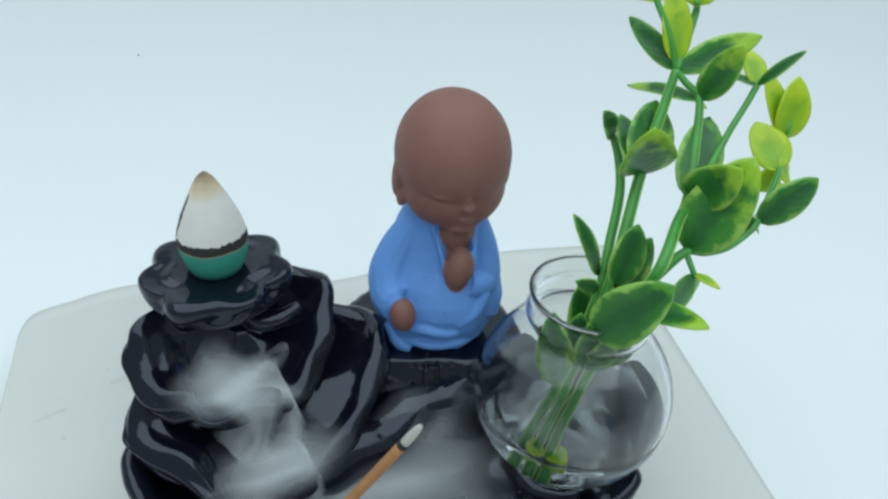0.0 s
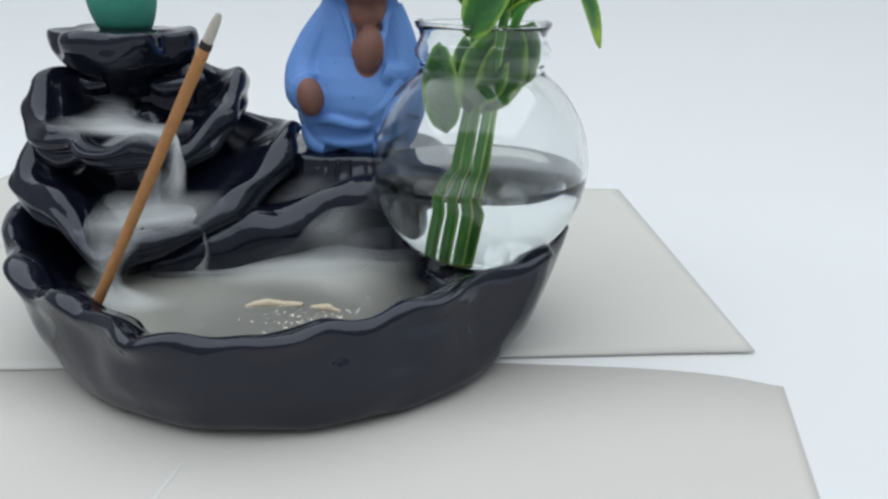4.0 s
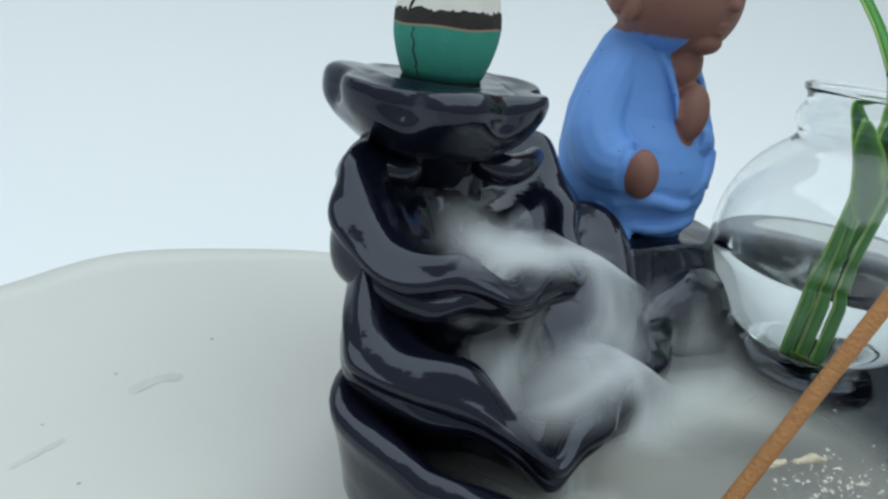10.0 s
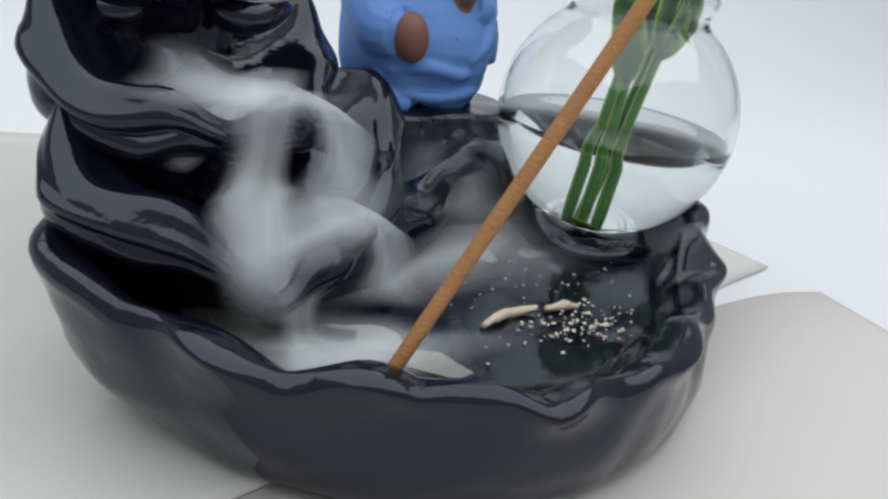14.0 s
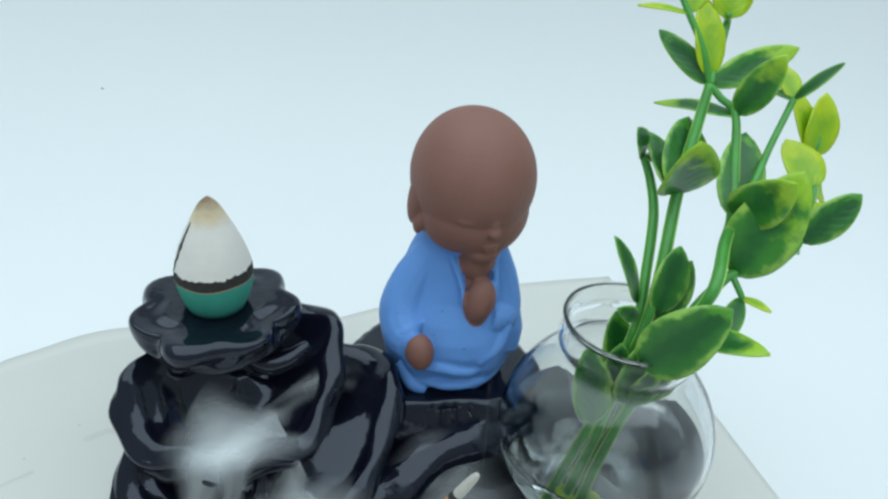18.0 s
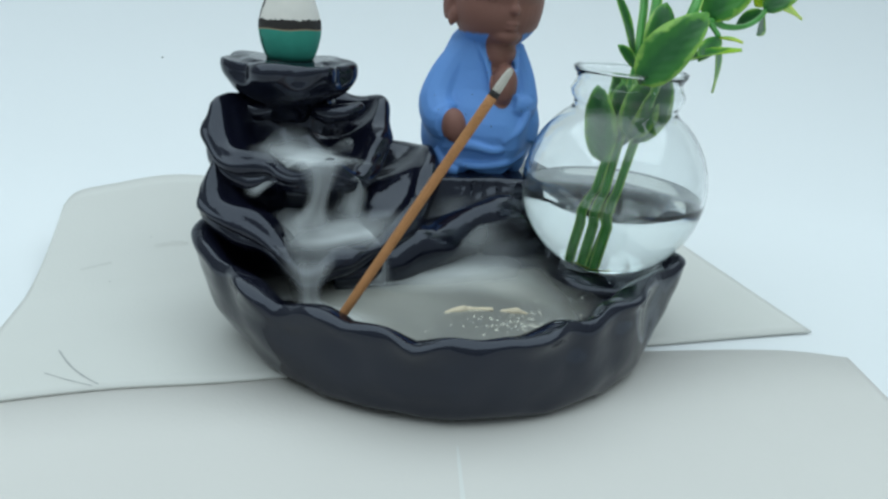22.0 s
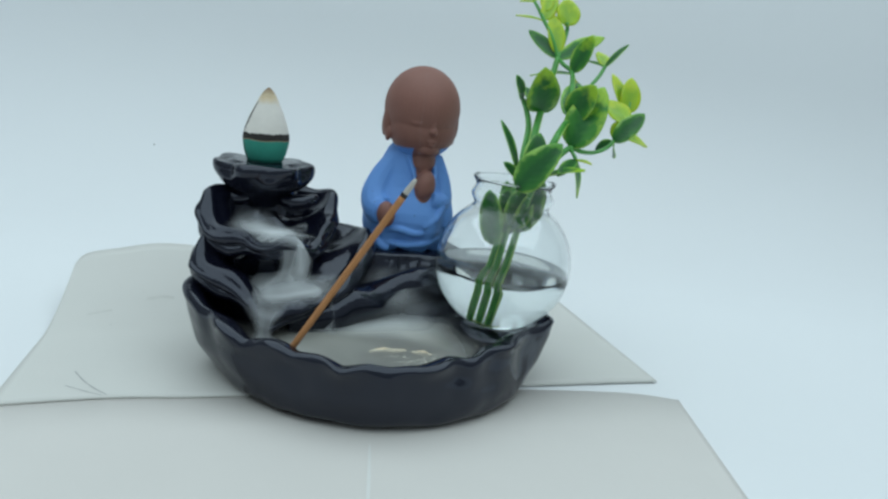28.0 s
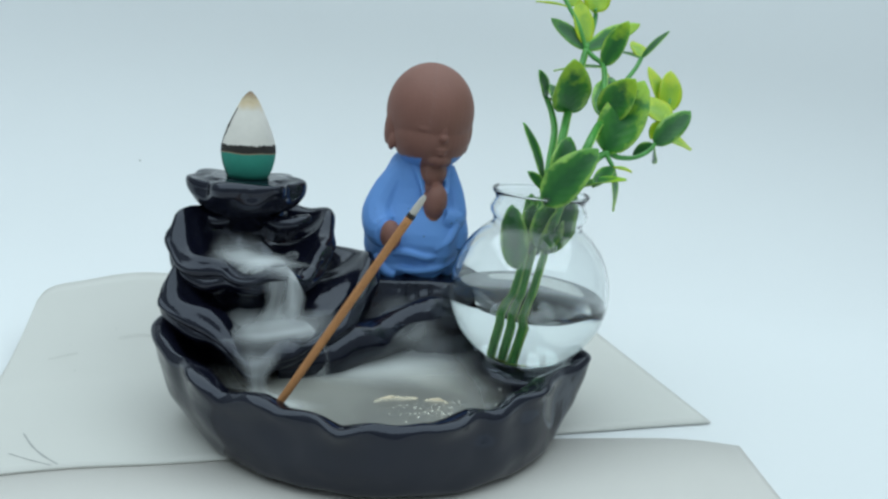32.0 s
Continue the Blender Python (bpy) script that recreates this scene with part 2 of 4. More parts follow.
def ring_mesh(rings, close_top=True, close_bottom=True):
    """A skin over rings of equal length, from first to last."""
    bm = bmesh.new()
    vs = [[bm.verts.new(p) for p in r] for r in rings]
    n = len(rings[0])
    for a, b in zip(vs, vs[1:]):
        for i in range(n):
            bm.faces.new((a[i], a[(i + 1) % n], b[(i + 1) % n], b[i]))
    if close_bottom:
        bm.faces.new(vs[0][::-1])
    if close_top:
        bm.faces.new(vs[-1])
    return bm


def wavy_bowl(cx, cy, rows, profile, n=180, bumpy=1.0, steps=3, ripple=None, lift=None):
    """A bowl whose rim follows rows (degrees, radius, height). profile: functions of (r, z, angle) that give radius and
    height, joined by smooth curves. ripple(angle, share): extra radius at a share of the profile."""
    columns = []
    for i in range(n):
        th = 360 * i / n
        r, z = periodic(rows, th)
        a = radians(th)
        pts = [f(r, z, a) for f in profile]
        col = []
        for k in range(len(pts) - 1):
            p0, p1, p2, p3 = pts[max(k - 1, 0)], pts[k], pts[k + 1], pts[min(k + 2, len(pts) - 1)]
            for j in range(steps):
                u = j / steps
                q = [0.5 * (2 * p1[c] + (p2[c] - p0[c]) * u + (2 * p0[c] - 5 * p1[c] + 4 * p2[c] - p3[c]) * u * u + (3 * p1[c] - p0[c] - 3 * p2[c] + p3[c]) * u**3) for c in (0, 1)]
                col.append((q[0], q[1], (k + u) / (len(pts) - 1)))
        col.append((*pts[-1], 1.0))
        out = []
        for rr, zz, share in col:
            k = min(1.0, rr / max(r, 1e-6)) ** 2
            if ripple:
                rr += k * ripple(a, share)
            if lift:
                zz += lift(a, share)
            rr += k * bumpy * 0.0012 * noise.noise(Vector((cx * 50 + 95 * rr * math.cos(a), 95 * rr * math.sin(a), zz * 130)))
            zz += k * bumpy * 0.0014 * noise.noise(Vector((9 + 70 * rr * math.cos(a), 70 * rr * math.sin(a), zz * 40)))
            out.append((cx + rr * math.cos(a), cy + rr * math.sin(a), zz))
        columns.append(out)
    return ring_mesh([list(r) for r in zip(*columns)])


def lathe(profile, n=64, at=(0, 0, 0), sx=1.0, sy=1.0, top=True, bottom=True):
    rings = [[(at[0] + sx * r * math.cos(2 * math.pi * i / n), at[1] + sy * r * math.sin(2 * math.pi * i / n), at[2] + z) for i in range(n)] for r, z in profile]
    return ring_mesh(rings, top, bottom)


def tube(points, radii, n=12, steps=8):
    """A round tube through points along a smooth curve."""
    pts = [Vector(p) for p in points]
    if len(pts) > 2:
        fine, rad = [], []
        for k in range(len(pts) - 1):
            p0, p1, p2, p3 = pts[max(k - 1, 0)], pts[k], pts[k + 1], pts[min(k + 2, len(pts) - 1)]
            for j in range(steps):
                u = j / steps
                fine.append(0.5 * ((2 * p1) + (p2 - p0) * u + (2 * p0 - 5 * p1 + 4 * p2 - p3) * u * u + (3 * p1 - p0 - 3 * p2 + p3) * u**3))
                rad.append(radii[k] * (1 - u) + radii[k + 1] * u)
        fine.append(pts[-1])
        rad.append(radii[-1])
    else:
        fine, rad = pts, radii
    side = None
    rings = []
    for i, p in enumerate(fine):
        d = (fine[min(i + 1, len(fine) - 1)] - fine[max(i - 1, 0)]).normalized()
        if side is None:
            side = d.orthogonal().normalized()
        side = (side - d * side.dot(d)).normalized()
        up = d.cross(side)
        rings.append([p + rad[i] * (math.cos(2 * math.pi * a / n) * side + math.sin(2 * math.pi * a / n) * up) for a in range(n)])
    return ring_mesh(rings)


def blob(bm, centre, radii, turn=(0, 0, 0), mat=0, seg=24, shape=None):
    m = pose(*centre, *turn) @ Matrix.Diagonal((*radii, 1))
    made = bmesh.ops.create_uvsphere(bm, u_segments=seg, v_segments=seg * 2 // 3, radius=1.0)
    faces = {f for v in made["verts"] for f in v.link_faces}
    for v in made["verts"]:
        if shape:
            v.co = shape(v.co)
        v.co = m @ v.co
    for f in faces:
        f.material_index = mat


# ---- setting ----
def build_setting():
    bm = bmesh.new()
    prof = [(-1.2, 0.0), (0.16, 0.0)]
    for i in range(1, 13):
        a = radians(90 * i / 12)
        prof.append((0.16 + 0.16 * math.sin(a), 0.16 - 0.16 * math.cos(a)))
    prof.append((0.32, 0.36))
    rows = [[bm.verts.new((x, y, z - 0.0012)) for y, z in prof] for x in (-1.2, -0.6, 0.0, 0.6, 1.2)]
    for a, b in zip(rows, rows[1:]):
        for i in range(len(prof) - 1):
            bm.faces.new((a[i], a[i + 1], b[i + 1], b[i]))
    ob = part("backdrop", bm, BACKDROP)
    bm = bmesh.new()
    bmesh.ops.create_icosphere(bm, subdivisions=2, radius=1.0, matrix=Matrix.Translation((-.159, .2762, .0490)) @ Matrix.Diagonal((.0009, .0006, .0006, 1)))
    part("speck", bm, PENCIL, ob, "small grey speck")
    tagged(ob, "seamless white board sweeping up behind the objects", "backdrop", kind="structure")


def along(pts, u):
    """Smooth point at share u of a row of points."""
    f = u * (len(pts) - 1)
    k = min(int(f), len(pts) - 2)
    f -= k
    p0, p1, p2, p3 = (Vector(pts[min(max(k + j, 0), len(pts) - 1)]) for j in (-1, 0, 1, 2))
    return 0.5 * (2 * p1 + (p2 - p0) * f + (2 * p0 - 5 * p1 + 4 * p2 - p3) * f * f + (3 * p1 - p0 - 3 * p2 + p3) * f**3)


def card_sheet(front, back, base, thick, label, mat, nu=48, nv=30):
    """A thin card between its front and back edges; the back edge may curl up. Returns the card and a function that drops (x, y) on it."""
    def surf(u, v):
        f, b = along(front, u), along(back, u)
        p = f.lerp(b, v)
        p.z = base + b.z * max(0.0, (v - .55) / .45) ** 1.5
        return p

    bm = bmesh.new()
    top = [[bm.verts.new(surf(i / nu, j / nv)) for j in range(nv + 1)] for i in range(nu + 1)]
    low = [[bm.verts.new(q.co - Vector((0, 0, thick))) for q in row] for row in top]
    for i in range(nu):
        for j in range(nv):
            bm.faces.new((top[i][j], top[i + 1][j], top[i + 1][j + 1], top[i][j + 1]))
            bm.faces.new((low[i][j], low[i][j + 1], low[i + 1][j + 1], low[i + 1][j]))
    for i in range(nu):
        bm.faces.new((top[i][0], low[i][0], low[i + 1][0], top[i + 1][0]))
        bm.faces.new((top[i][nv], top[i + 1][nv], low[i + 1][nv], low[i][nv]))
    for j in range(nv):
        bm.faces.new((top[0][j], top[0][j + 1], low[0][j + 1], low[0][j]))
        bm.faces.new((top[nu][j], low[nu][j], low[nu][j + 1], top[nu][j + 1]))
    grid = [surf(i / 120, j / 80) for i in range(121) for j in range(81)]
    ob = part("card_sheet", bm, mat)
    for e in ob.data.polygons:
        e.use_smooth = abs(e.normal.z) > .3
    tagged(ob, label, "card")

    def drop(x, y):
        near = sorted(((p.x - x) ** 2 + (p.y - y) ** 2 + 1e-9, p.z) for p in grid)[:4]
        return Vector((x, y, sum(z / d for d, z in near) / sum(1 / d for d, _ in near)))

    return ob, drop


def mark(card, drop, name, pts, width, mat, label):
    """A thin drawn or rubbed mark on a card."""
    bm = bmesh.new()
    rows = []
    n = 12 if len(pts) > 1 else 1
    rnd = random.Random(len(pts) + int(1e4 * abs(pts[0][0])))
    if len(pts) == 1:
        c = drop(*pts[0])
        ring = [bm.verts.new(c + Vector((width * (.6 + .5 * rnd.random()) * math.cos(a * .7), .7 * width * math.sin(a * .7), .00008))) for a in range(9)]
        bm.faces.new(ring)
    else:
        for k in range(n + 1):
            p = along([(x, y, 0) for x, y in pts], k / n)
            d = (along([(x, y, 0) for x, y in pts], min(1, (k + 1) / n)) - along([(x, y, 0) for x, y in pts], max(0, (k - 1) / n))).normalized()
            side = Vector((-d.y, d.x, 0)) * .5 * width * rnd.uniform(.55, 1.1) * (.25 if k in (0, n) else 1)
            rows.append([bm.verts.new(drop(*(p + q).xy) + Vector((0, 0, .00008))) for q in (side, -side)])
        for p, q in zip(rows, rows[1:]):
            bm.faces.new((p[0], q[0], q[1], p[1]))
    return part(name, bm, mat, card, label)


build_setting()
CARD_FAR, DROP_FAR = card_sheet([(-.127, -.0555, 0), (-.09, -.0445, 0), (-.054, -.0385, 0), (0, -.0255, 0), (.045, -.016, 0), (.088, -.007, 0), (.12, 0, 0), (.145, .005, 0)], [(-.139, .060, .017), (-.1365, .068, .0205), (-.125, .0745, .0225), (-.10, .085, .025), (-.059, .096, .020), (-.025, .111, .011), (.003, .131, .005), (.058, .155, .001), (.119, .168, 0)], .0001, .0005, "thin grey-white card under the black burner, its back edge curling up", CARD)
CARD_NEAR, DROP_NEAR = card_sheet([(-.35, -.35, 0), (-.2, -.35, 0), (-.02, -.35, 0), (.11, -.35, 0)], [(-.35, -.105, 0), (-.20, -.069, 0), (-.127, -.050, 0), (-.06, -.035, 0), (0, -.022, 0), (.112, -.0095, 0), (.148, -.013, 0)], -.0006, .0005, "large grey-white card partly under the other sheet", CARD_NEW, 40, 10)
mark(CARD_FAR, DROP_FAR, "scuff", [(-.1015, .047), (-.095, .0505), (-.0895, .051)], .0022, SCUFF, "grey rubbed scuff")
mark(CARD_FAR, DROP_FAR, "scuff", [(-.123, .030), (-.118, .0335), (-.1136, .036)], .0014, SCUFF, "grey rubbed scuff")
for spot in ((-.111, .025), (-.104, .052), (-.082, .062), (-.118, .040)):
    mark(CARD_FAR, DROP_FAR, "speck", [spot], .0005, PENCIL, "small dark speck")
mark(CARD_FAR, DROP_FAR, "crease", [(-.109, -.024), (-.103, -.032), (-.097, -.038), (-.091, -.0425)], .0006, PENCIL, "thin grey crease")
mark(CARD_FAR, DROP_FAR, "crease", [(-.108, -.037), (-.100, -.0405), (-.0925, -.0432)], .0005, PENCIL, "thin grey crease")
mark(CARD_NEAR, DROP_NEAR, "pencil_mark", [(-.155, -.083), (-.145, -.079), (-.135, -.0785)], .0007, PENCIL, "thin pencil mark")
mark(CARD_NEAR, DROP_NEAR, "strip", [(.0065, -.067), (.0055, -.10), (.003, -.16), (.0, -.25)], .0015, STRIP, "narrow white strip")


# ---- incense burner ----
def build_burner():
    burner = empty("incense_burner", "black glazed ceramic waterfall incense burner with wavy ledges", "incense burner", (0.008, 0.010, 0))

    def piece(name, bm, label=""):
        ob = part(name, bm, GLAZE, burner, label)
        ob.location = (-0.008, -0.010, 0)
        return ob

    rim = [(-165, .0826, .0352), (-155, .0816, .0330), (-147, .0770, .0304), (-135, .0757, .0276), (-119, .0705, .0274), (-108, .0728, .0262), (-92, .0733, .0264), (-80, .0716, .0264), (-67, .0692, .0276), (-60, .0706, .0270), (-48, .0690, .0290), (-33, .0702, .0304), (-18, .0768, .0312), (-6, .0786, .0318), (10, .0800, .0308), (25, .0700, .0272), (45, .0570, .0245), (70, .0515, .0245), (100, .0515, .0265), (130, .0495, .0300), (155, .0510, .0375), (168, .0575, .0375), (180, .0665, .0376), (188, .0756, .0370)]

    def foot(a, k=1.0):
        """Radius of the smooth foot of the basin."""
        return k / math.sqrt((math.cos(a) / (.0695 if math.cos(a) > 0 or math.sin(a) < 0 else .066)) ** 2 + (math.sin(a) / (.0695 if math.sin(a) < 0 else .050)) ** 2)

    def sc(a):
        return .0016 * (abs(math.sin(8 * a + 1.1 * math.sin(3 * a) + .6)) - .62) + .0005 * math.sin(14 * a + 1.5 * math.sin(3 * a) + .6) + .0003 * math.sin(23 * a + 2)

    shell = [lambda r, z, a: (.90 * foot(a), 0.0), lambda r, z, a: (.965 * foot(a), .0008), lambda r, z, a: (foot(a), .003), lambda r, z, a: (.81 * foot(a, 1.01) + .19 * r, .0065), lambda r, z, a: (.60 * foot(a, 1.02) + .40 * r, .0105), lambda r, z, a: (.40 * foot(a, 1.02) + .60 * r, .0145), lambda r, z, a: (.21 * foot(a, 1.02) + .79 * r - .0003, .5 * z + .005), lambda r, z, a: (.05 * foot(a, 1.02) + .950 * r - .0004, z - .0058), lambda r, z, a: (r - .0002, z - .0027 + sc(a)), lambda r, z, a: (r - .0005, z - .0011 + sc(a)), lambda r, z, a: (r - .0022, z + .0001 + sc(a)), lambda r, z, a: (r - .0046, z - .0003 + sc(a)), lambda r, z, a: (r - .0076, z - .0022 + sc(a)), lambda r, z, a: (r - .0090, z - .0052), lambda r, z, a: (.84 * r, .35 * z + .0110), lambda r, z, a: (.76 * r, .0170), lambda r, z, a: (.5 * r, .0167), lambda r, z, a: (.2 * r, .0166), lambda r, z, a: (.02 * r, .0166)]

    def pleats(a, share):
        """Shallow upright folds below the lip."""
        k = math.exp(-((share - .52) / .10) ** 2)
        low = .55 * math.exp(-((share - .34) / .10) ** 2) * abs(math.cos(a)) ** .7
        return k * (.0019 * math.sin(14 * a + 1.5 * math.sin(3 * a)) + .0005 * math.sin(25 * a + 1)) + low * .0019 * math.sin(14 * a + 1.5 * math.sin(3 * a) + .3)

    piece("basin", wavy_bowl(.008, .010, rim, shell, 260, .7, ripple=pleats), "wide black glazed basin with a wavy rim")

    def ledge(low, thin, floor, side, turn, back):
        """A pillow-like shelf: a fat roll at its far side, a thinner lip at its front; its floor climbs towards one side."""
        def h(a):
            return 1 - thin * max(0.0, math.cos(a - radians(-60))) ** .7 + .45 * max(0.0, math.cos(a - radians(150)))

        def w(a):
            return 1 + 1.05 * max(0.0, math.cos(a - radians(170))) ** .7

        def f(a):
            return floor + side * max(0.0, math.cos(a - radians(turn))) + back * max(0.0, math.cos(a - radians(160)))

        return [lambda r, z, a: (.45 * r, low), lambda r, z, a: (.58 * r, low + .4 * (z - .017 * h(a) - low)), lambda r, z, a: (.72 * r, z - .0180 * h(a)), lambda r, z, a: (.86 * r, z - .0158 * h(a)), lambda r, z, a: (.945 * r, z - .0125 * h(a)), lambda r, z, a: (.985 * r, z - .0090 * h(a)), lambda r, z, a: (r, z - .0038 * w(a)), lambda r, z, a: (r - .0008 * w(a), z - .0014 * w(a)), lambda r, z, a: (r - .0030 * w(a), z), lambda r, z, a: (r - .0056 * w(a), z - .0006 * w(a)), lambda r, z, a: (r - .0078 * w(a), z - .0024 * w(a)), lambda r, z, a: (.84 * (r - .0078 * w(a)), .75 * (z - .0024 * w(a) - .0016) + .25 * f(a)), lambda r, z, a: (.62 * (r - .0078 * w(a)), .35 * (z - .0060) + .65 * f(a)), lambda r, z, a: (.36 * (r - .0078 * w(a)), .1 * (z - .0060) + .9 * f(a)), lambda r, z, a: (.08 * (r - .0078 * w(a)), floor + .5 * side + .5 * back)]

    def folds(n, ph):
        """A groove that parts the lip into two rolls, with slow folds along them."""
        def f(a, share):
            groove = -.0017 * math.exp(-((share - .375) / .026) ** 2) + .0010 * math.exp(-((share - .27) / .05) ** 2)
            return groove * (.7 + .3 * math.sin(3 * a + ph)) + .0012 * math.exp(-((share - .40) / .12) ** 2) * math.sin(n * a + ph) + .0007 * math.exp(-((share - .72) / .1) ** 2) * math.sin((n + 2) * a + 2 * ph)
        return f

    low_rim = [(-157, 0.0372, 0.0555), (-147, 0.0412, 0.0500), (-134, 0.0392, 0.0458), (-118, 0.0350, 0.0415), (-106, 0.0361, 0.0365), (-93, 0.0379, 0.0300), (-78, 0.0335, 0.033), (-60, 0.0324, 0.034), (-36, 0.0323, 0.038), (-20, 0.0357, 0.042), (0, 0.0369, 0.048), (16, 0.0415, 0.054), (35, 0.0433, 0.056), (65, 0.0344, 0.056), (100, 0.0271, 0.056), (130, 0.0255, 0.056), (160, 0.0260, 0.0575), (176, 0.0272, 0.0588), (190, 0.0310, 0.0585)]
    def grooves(turn):
        def f(a, share):
            side = max(0.0, math.cos(a - radians(turn))) ** .6
            return -.0017 * side * (math.exp(-((share - .505 - .02 * math.sin(3 * a)) / .022) ** 2) + .9 * math.exp(-((share - .635 + .02 * math.sin(2 * a)) / .026) ** 2)) + .0013 * math.exp(-((share - .58) / .13) ** 2) * math.sin(8 * a + turn) + .0010 * math.exp(-((share - .55) / .10) ** 2) * max(0.0, math.cos(a - radians(-100))) * math.sin(11 * a + 2.2 * math.sin(2 * a) + turn)
        return f

    piece("lower_ledge", wavy_bowl(-.035, .012, low_rim, ledge(.014, .45, .030, .016, 10, .005), 200, 1.25, ripple=folds(9, .7), lift=grooves(200)))
    high_rim = [(-152, 0.0334, 0.0700), (-140, 0.0336, 0.0650), (-119, 0.034, 0.0585), (-105, 0.0309, 0.0575), (-92, 0.0317, 0.0565), (-70, 0.0295, 0.056), (-42, 0.0285, 0.0555), (-22, 0.0289, 0.058), (-6, 0.0286, 0.063), (8, 0.0297, 0.067), (22, 0.0324, 0.0705), (45, 0.0298, 0.071), (80, 0.022, 0.073), (120, 0.0212, 0.075), (150, 0.0192, 0.0745), (170, 0.0212, 0.0744), (185, 0.0236, 0.0740), (198, 0.0284, 0.0733)]
    piece("upper_ledge", wavy_bowl(-.042, .020, high_rim, ledge(.035, .40, .0488, .010, 10, .017), 200, 1.25, ripple=folds(8, 2.0), lift=grooves(205)))
    tray = [(a, .0212 - .0012 * math.exp(-((a + 35) / 35) ** 2), .0830 + .0006 * math.sin(radians(3 * a))) for a in range(-180, 180, 15)]
    tray_prof = [lambda r, z, a: (.30 * r, .064), lambda r, z, a: (.48 * r, .0692), lambda r, z, a: (.70 * r, .0718), lambda r, z, a: (.86 * r, .0744), lambda r, z, a: (.945 * r, .0767), lambda r, z, a: (.985 * r, .0784), lambda r, z, a: (r, .0803), lambda r, z, a: (r, .0819), lambda r, z, a: (.965 * r, .0834), lambda r, z, a: (.88 * r, z + .0008), lambda r, z, a: (.74 * r, z + .0004), lambda r, z, a: (.60 * r, .0839), lambda r, z, a: (.52 * r, .0838), lambda r, z, a: (.05 * r, .0838)]

    def petals(a, share):
        cusp = math.sqrt(math.cos(3.5 * a) ** 2 + .10)
        return (.0046 * (cusp - .82)) * min(1.0, max(0.0, (share - .12) * 3)) * (1.0 if share > .42 else max(.25, 1 - (.42 - share) * 5))

    def tips(a, share):
        """The petals' tips rise and the clefts between them sink."""
        return .0007 * (math.sqrt(math.cos(3.5 * a) ** 2 + .05) - .66 + .25 * math.sin(2 * a + 1)) * math.exp(-((share - .56) / .16) ** 2)

    piece("lotus_tray", wavy_bowl(-.0465, .0215, tray, tray_prof, 180, .9, ripple=petals, lift=tips), "small lotus-shaped tray with seven petals")
    piece("column", lathe([(.013, .010), (.012, .03), (.0115, .045), (.011, .06), (.010, .068), (.009, .074)], 48, (-.042, .030, 0)))
    mound = [(-150, .030, .046), (-120, .022, .0462), (-90, .0185, .0462), (-60, .022, .0462), (-20, .030, .046), (30, .030, .046), (90, .028, .046), (150, .032, .046)]
    def crags(a, share):
        k = max(0.0, 1 - share / .72) ** .5
        return k * (.0024 * noise.noise(Vector((2.6 * math.cos(a), 2.6 * math.sin(a), 1.6 * share))) - .0022 * math.exp(-(noise.noise(Vector((4 * math.cos(a) + 4, 4 * math.sin(a), .8 * share))) / .07) ** 2))

    def g(a):
        return .22 + .60 * max(0.0, -math.sin(a))

    piece("rock", wavy_bowl(.019, .042, mound, [lambda r, z, a: (r * (1 + g(a)), .010), lambda r, z, a: (r * (1 + .72 * g(a)), .020), lambda r, z, a: (r * (1 + .40 * g(a)), .031), lambda r, z, a: (r * (1 + .16 * g(a)), .0395), lambda r, z, a: (1.01 * r, .0440), lambda r, z, a: (.95 * r, z), lambda r, z, a: (.8 * r, z + .0006), lambda r, z, a: (.05 * r, z + .0006)], 200, .6, 5, ripple=crags))
    piece("scroll", tube([(-.0605, .0195, .0700), (-.0588, .0158, .0682), (-.0560, .0148, .0674), (-.0528, .0165, .0684), (-.0512, .0215, .0710)], [.0018, .0028, .0032, .0032, .0028], 20), "rolled lobe below the tray")
    piece("scroll", tube([(-.0230, .0215, .0695), (-.0280, .0175, .0682), (-.0330, .0160, .0676), (-.0368, .0178, .0686), (-.0380, .0225, .0712)], [.0018, .0028, .0033, .0032, .0028], 20), "rolled lobe below the tray")
    bm = tube([(-.030, -.006, .020), (-.014, -.002, .023), (.000, .008, .027), (.014, .0180, .030), (.030, .0215, .033), (.046, .027, .034)], [.0075, .0095, .0098, .0094, .0086, .006], 28, 12)
    for v in bm.verts:
        v.co += Vector((0, 0, .0034 * noise.noise(v.co * 48))) + .0016 * noise.noise_vector(v.co * 70)
    piece("jar_seat", lathe([(.0200, .0150), (.0185, .0185), (.0165, .0205), (.0140, .0215), (.0125, .0217), (.0005, .0217)], 64, (.0628, .0102, 0)), "low round seat under the jar")
    piece("fold", bm, "rounded rock fold")


build_burner()


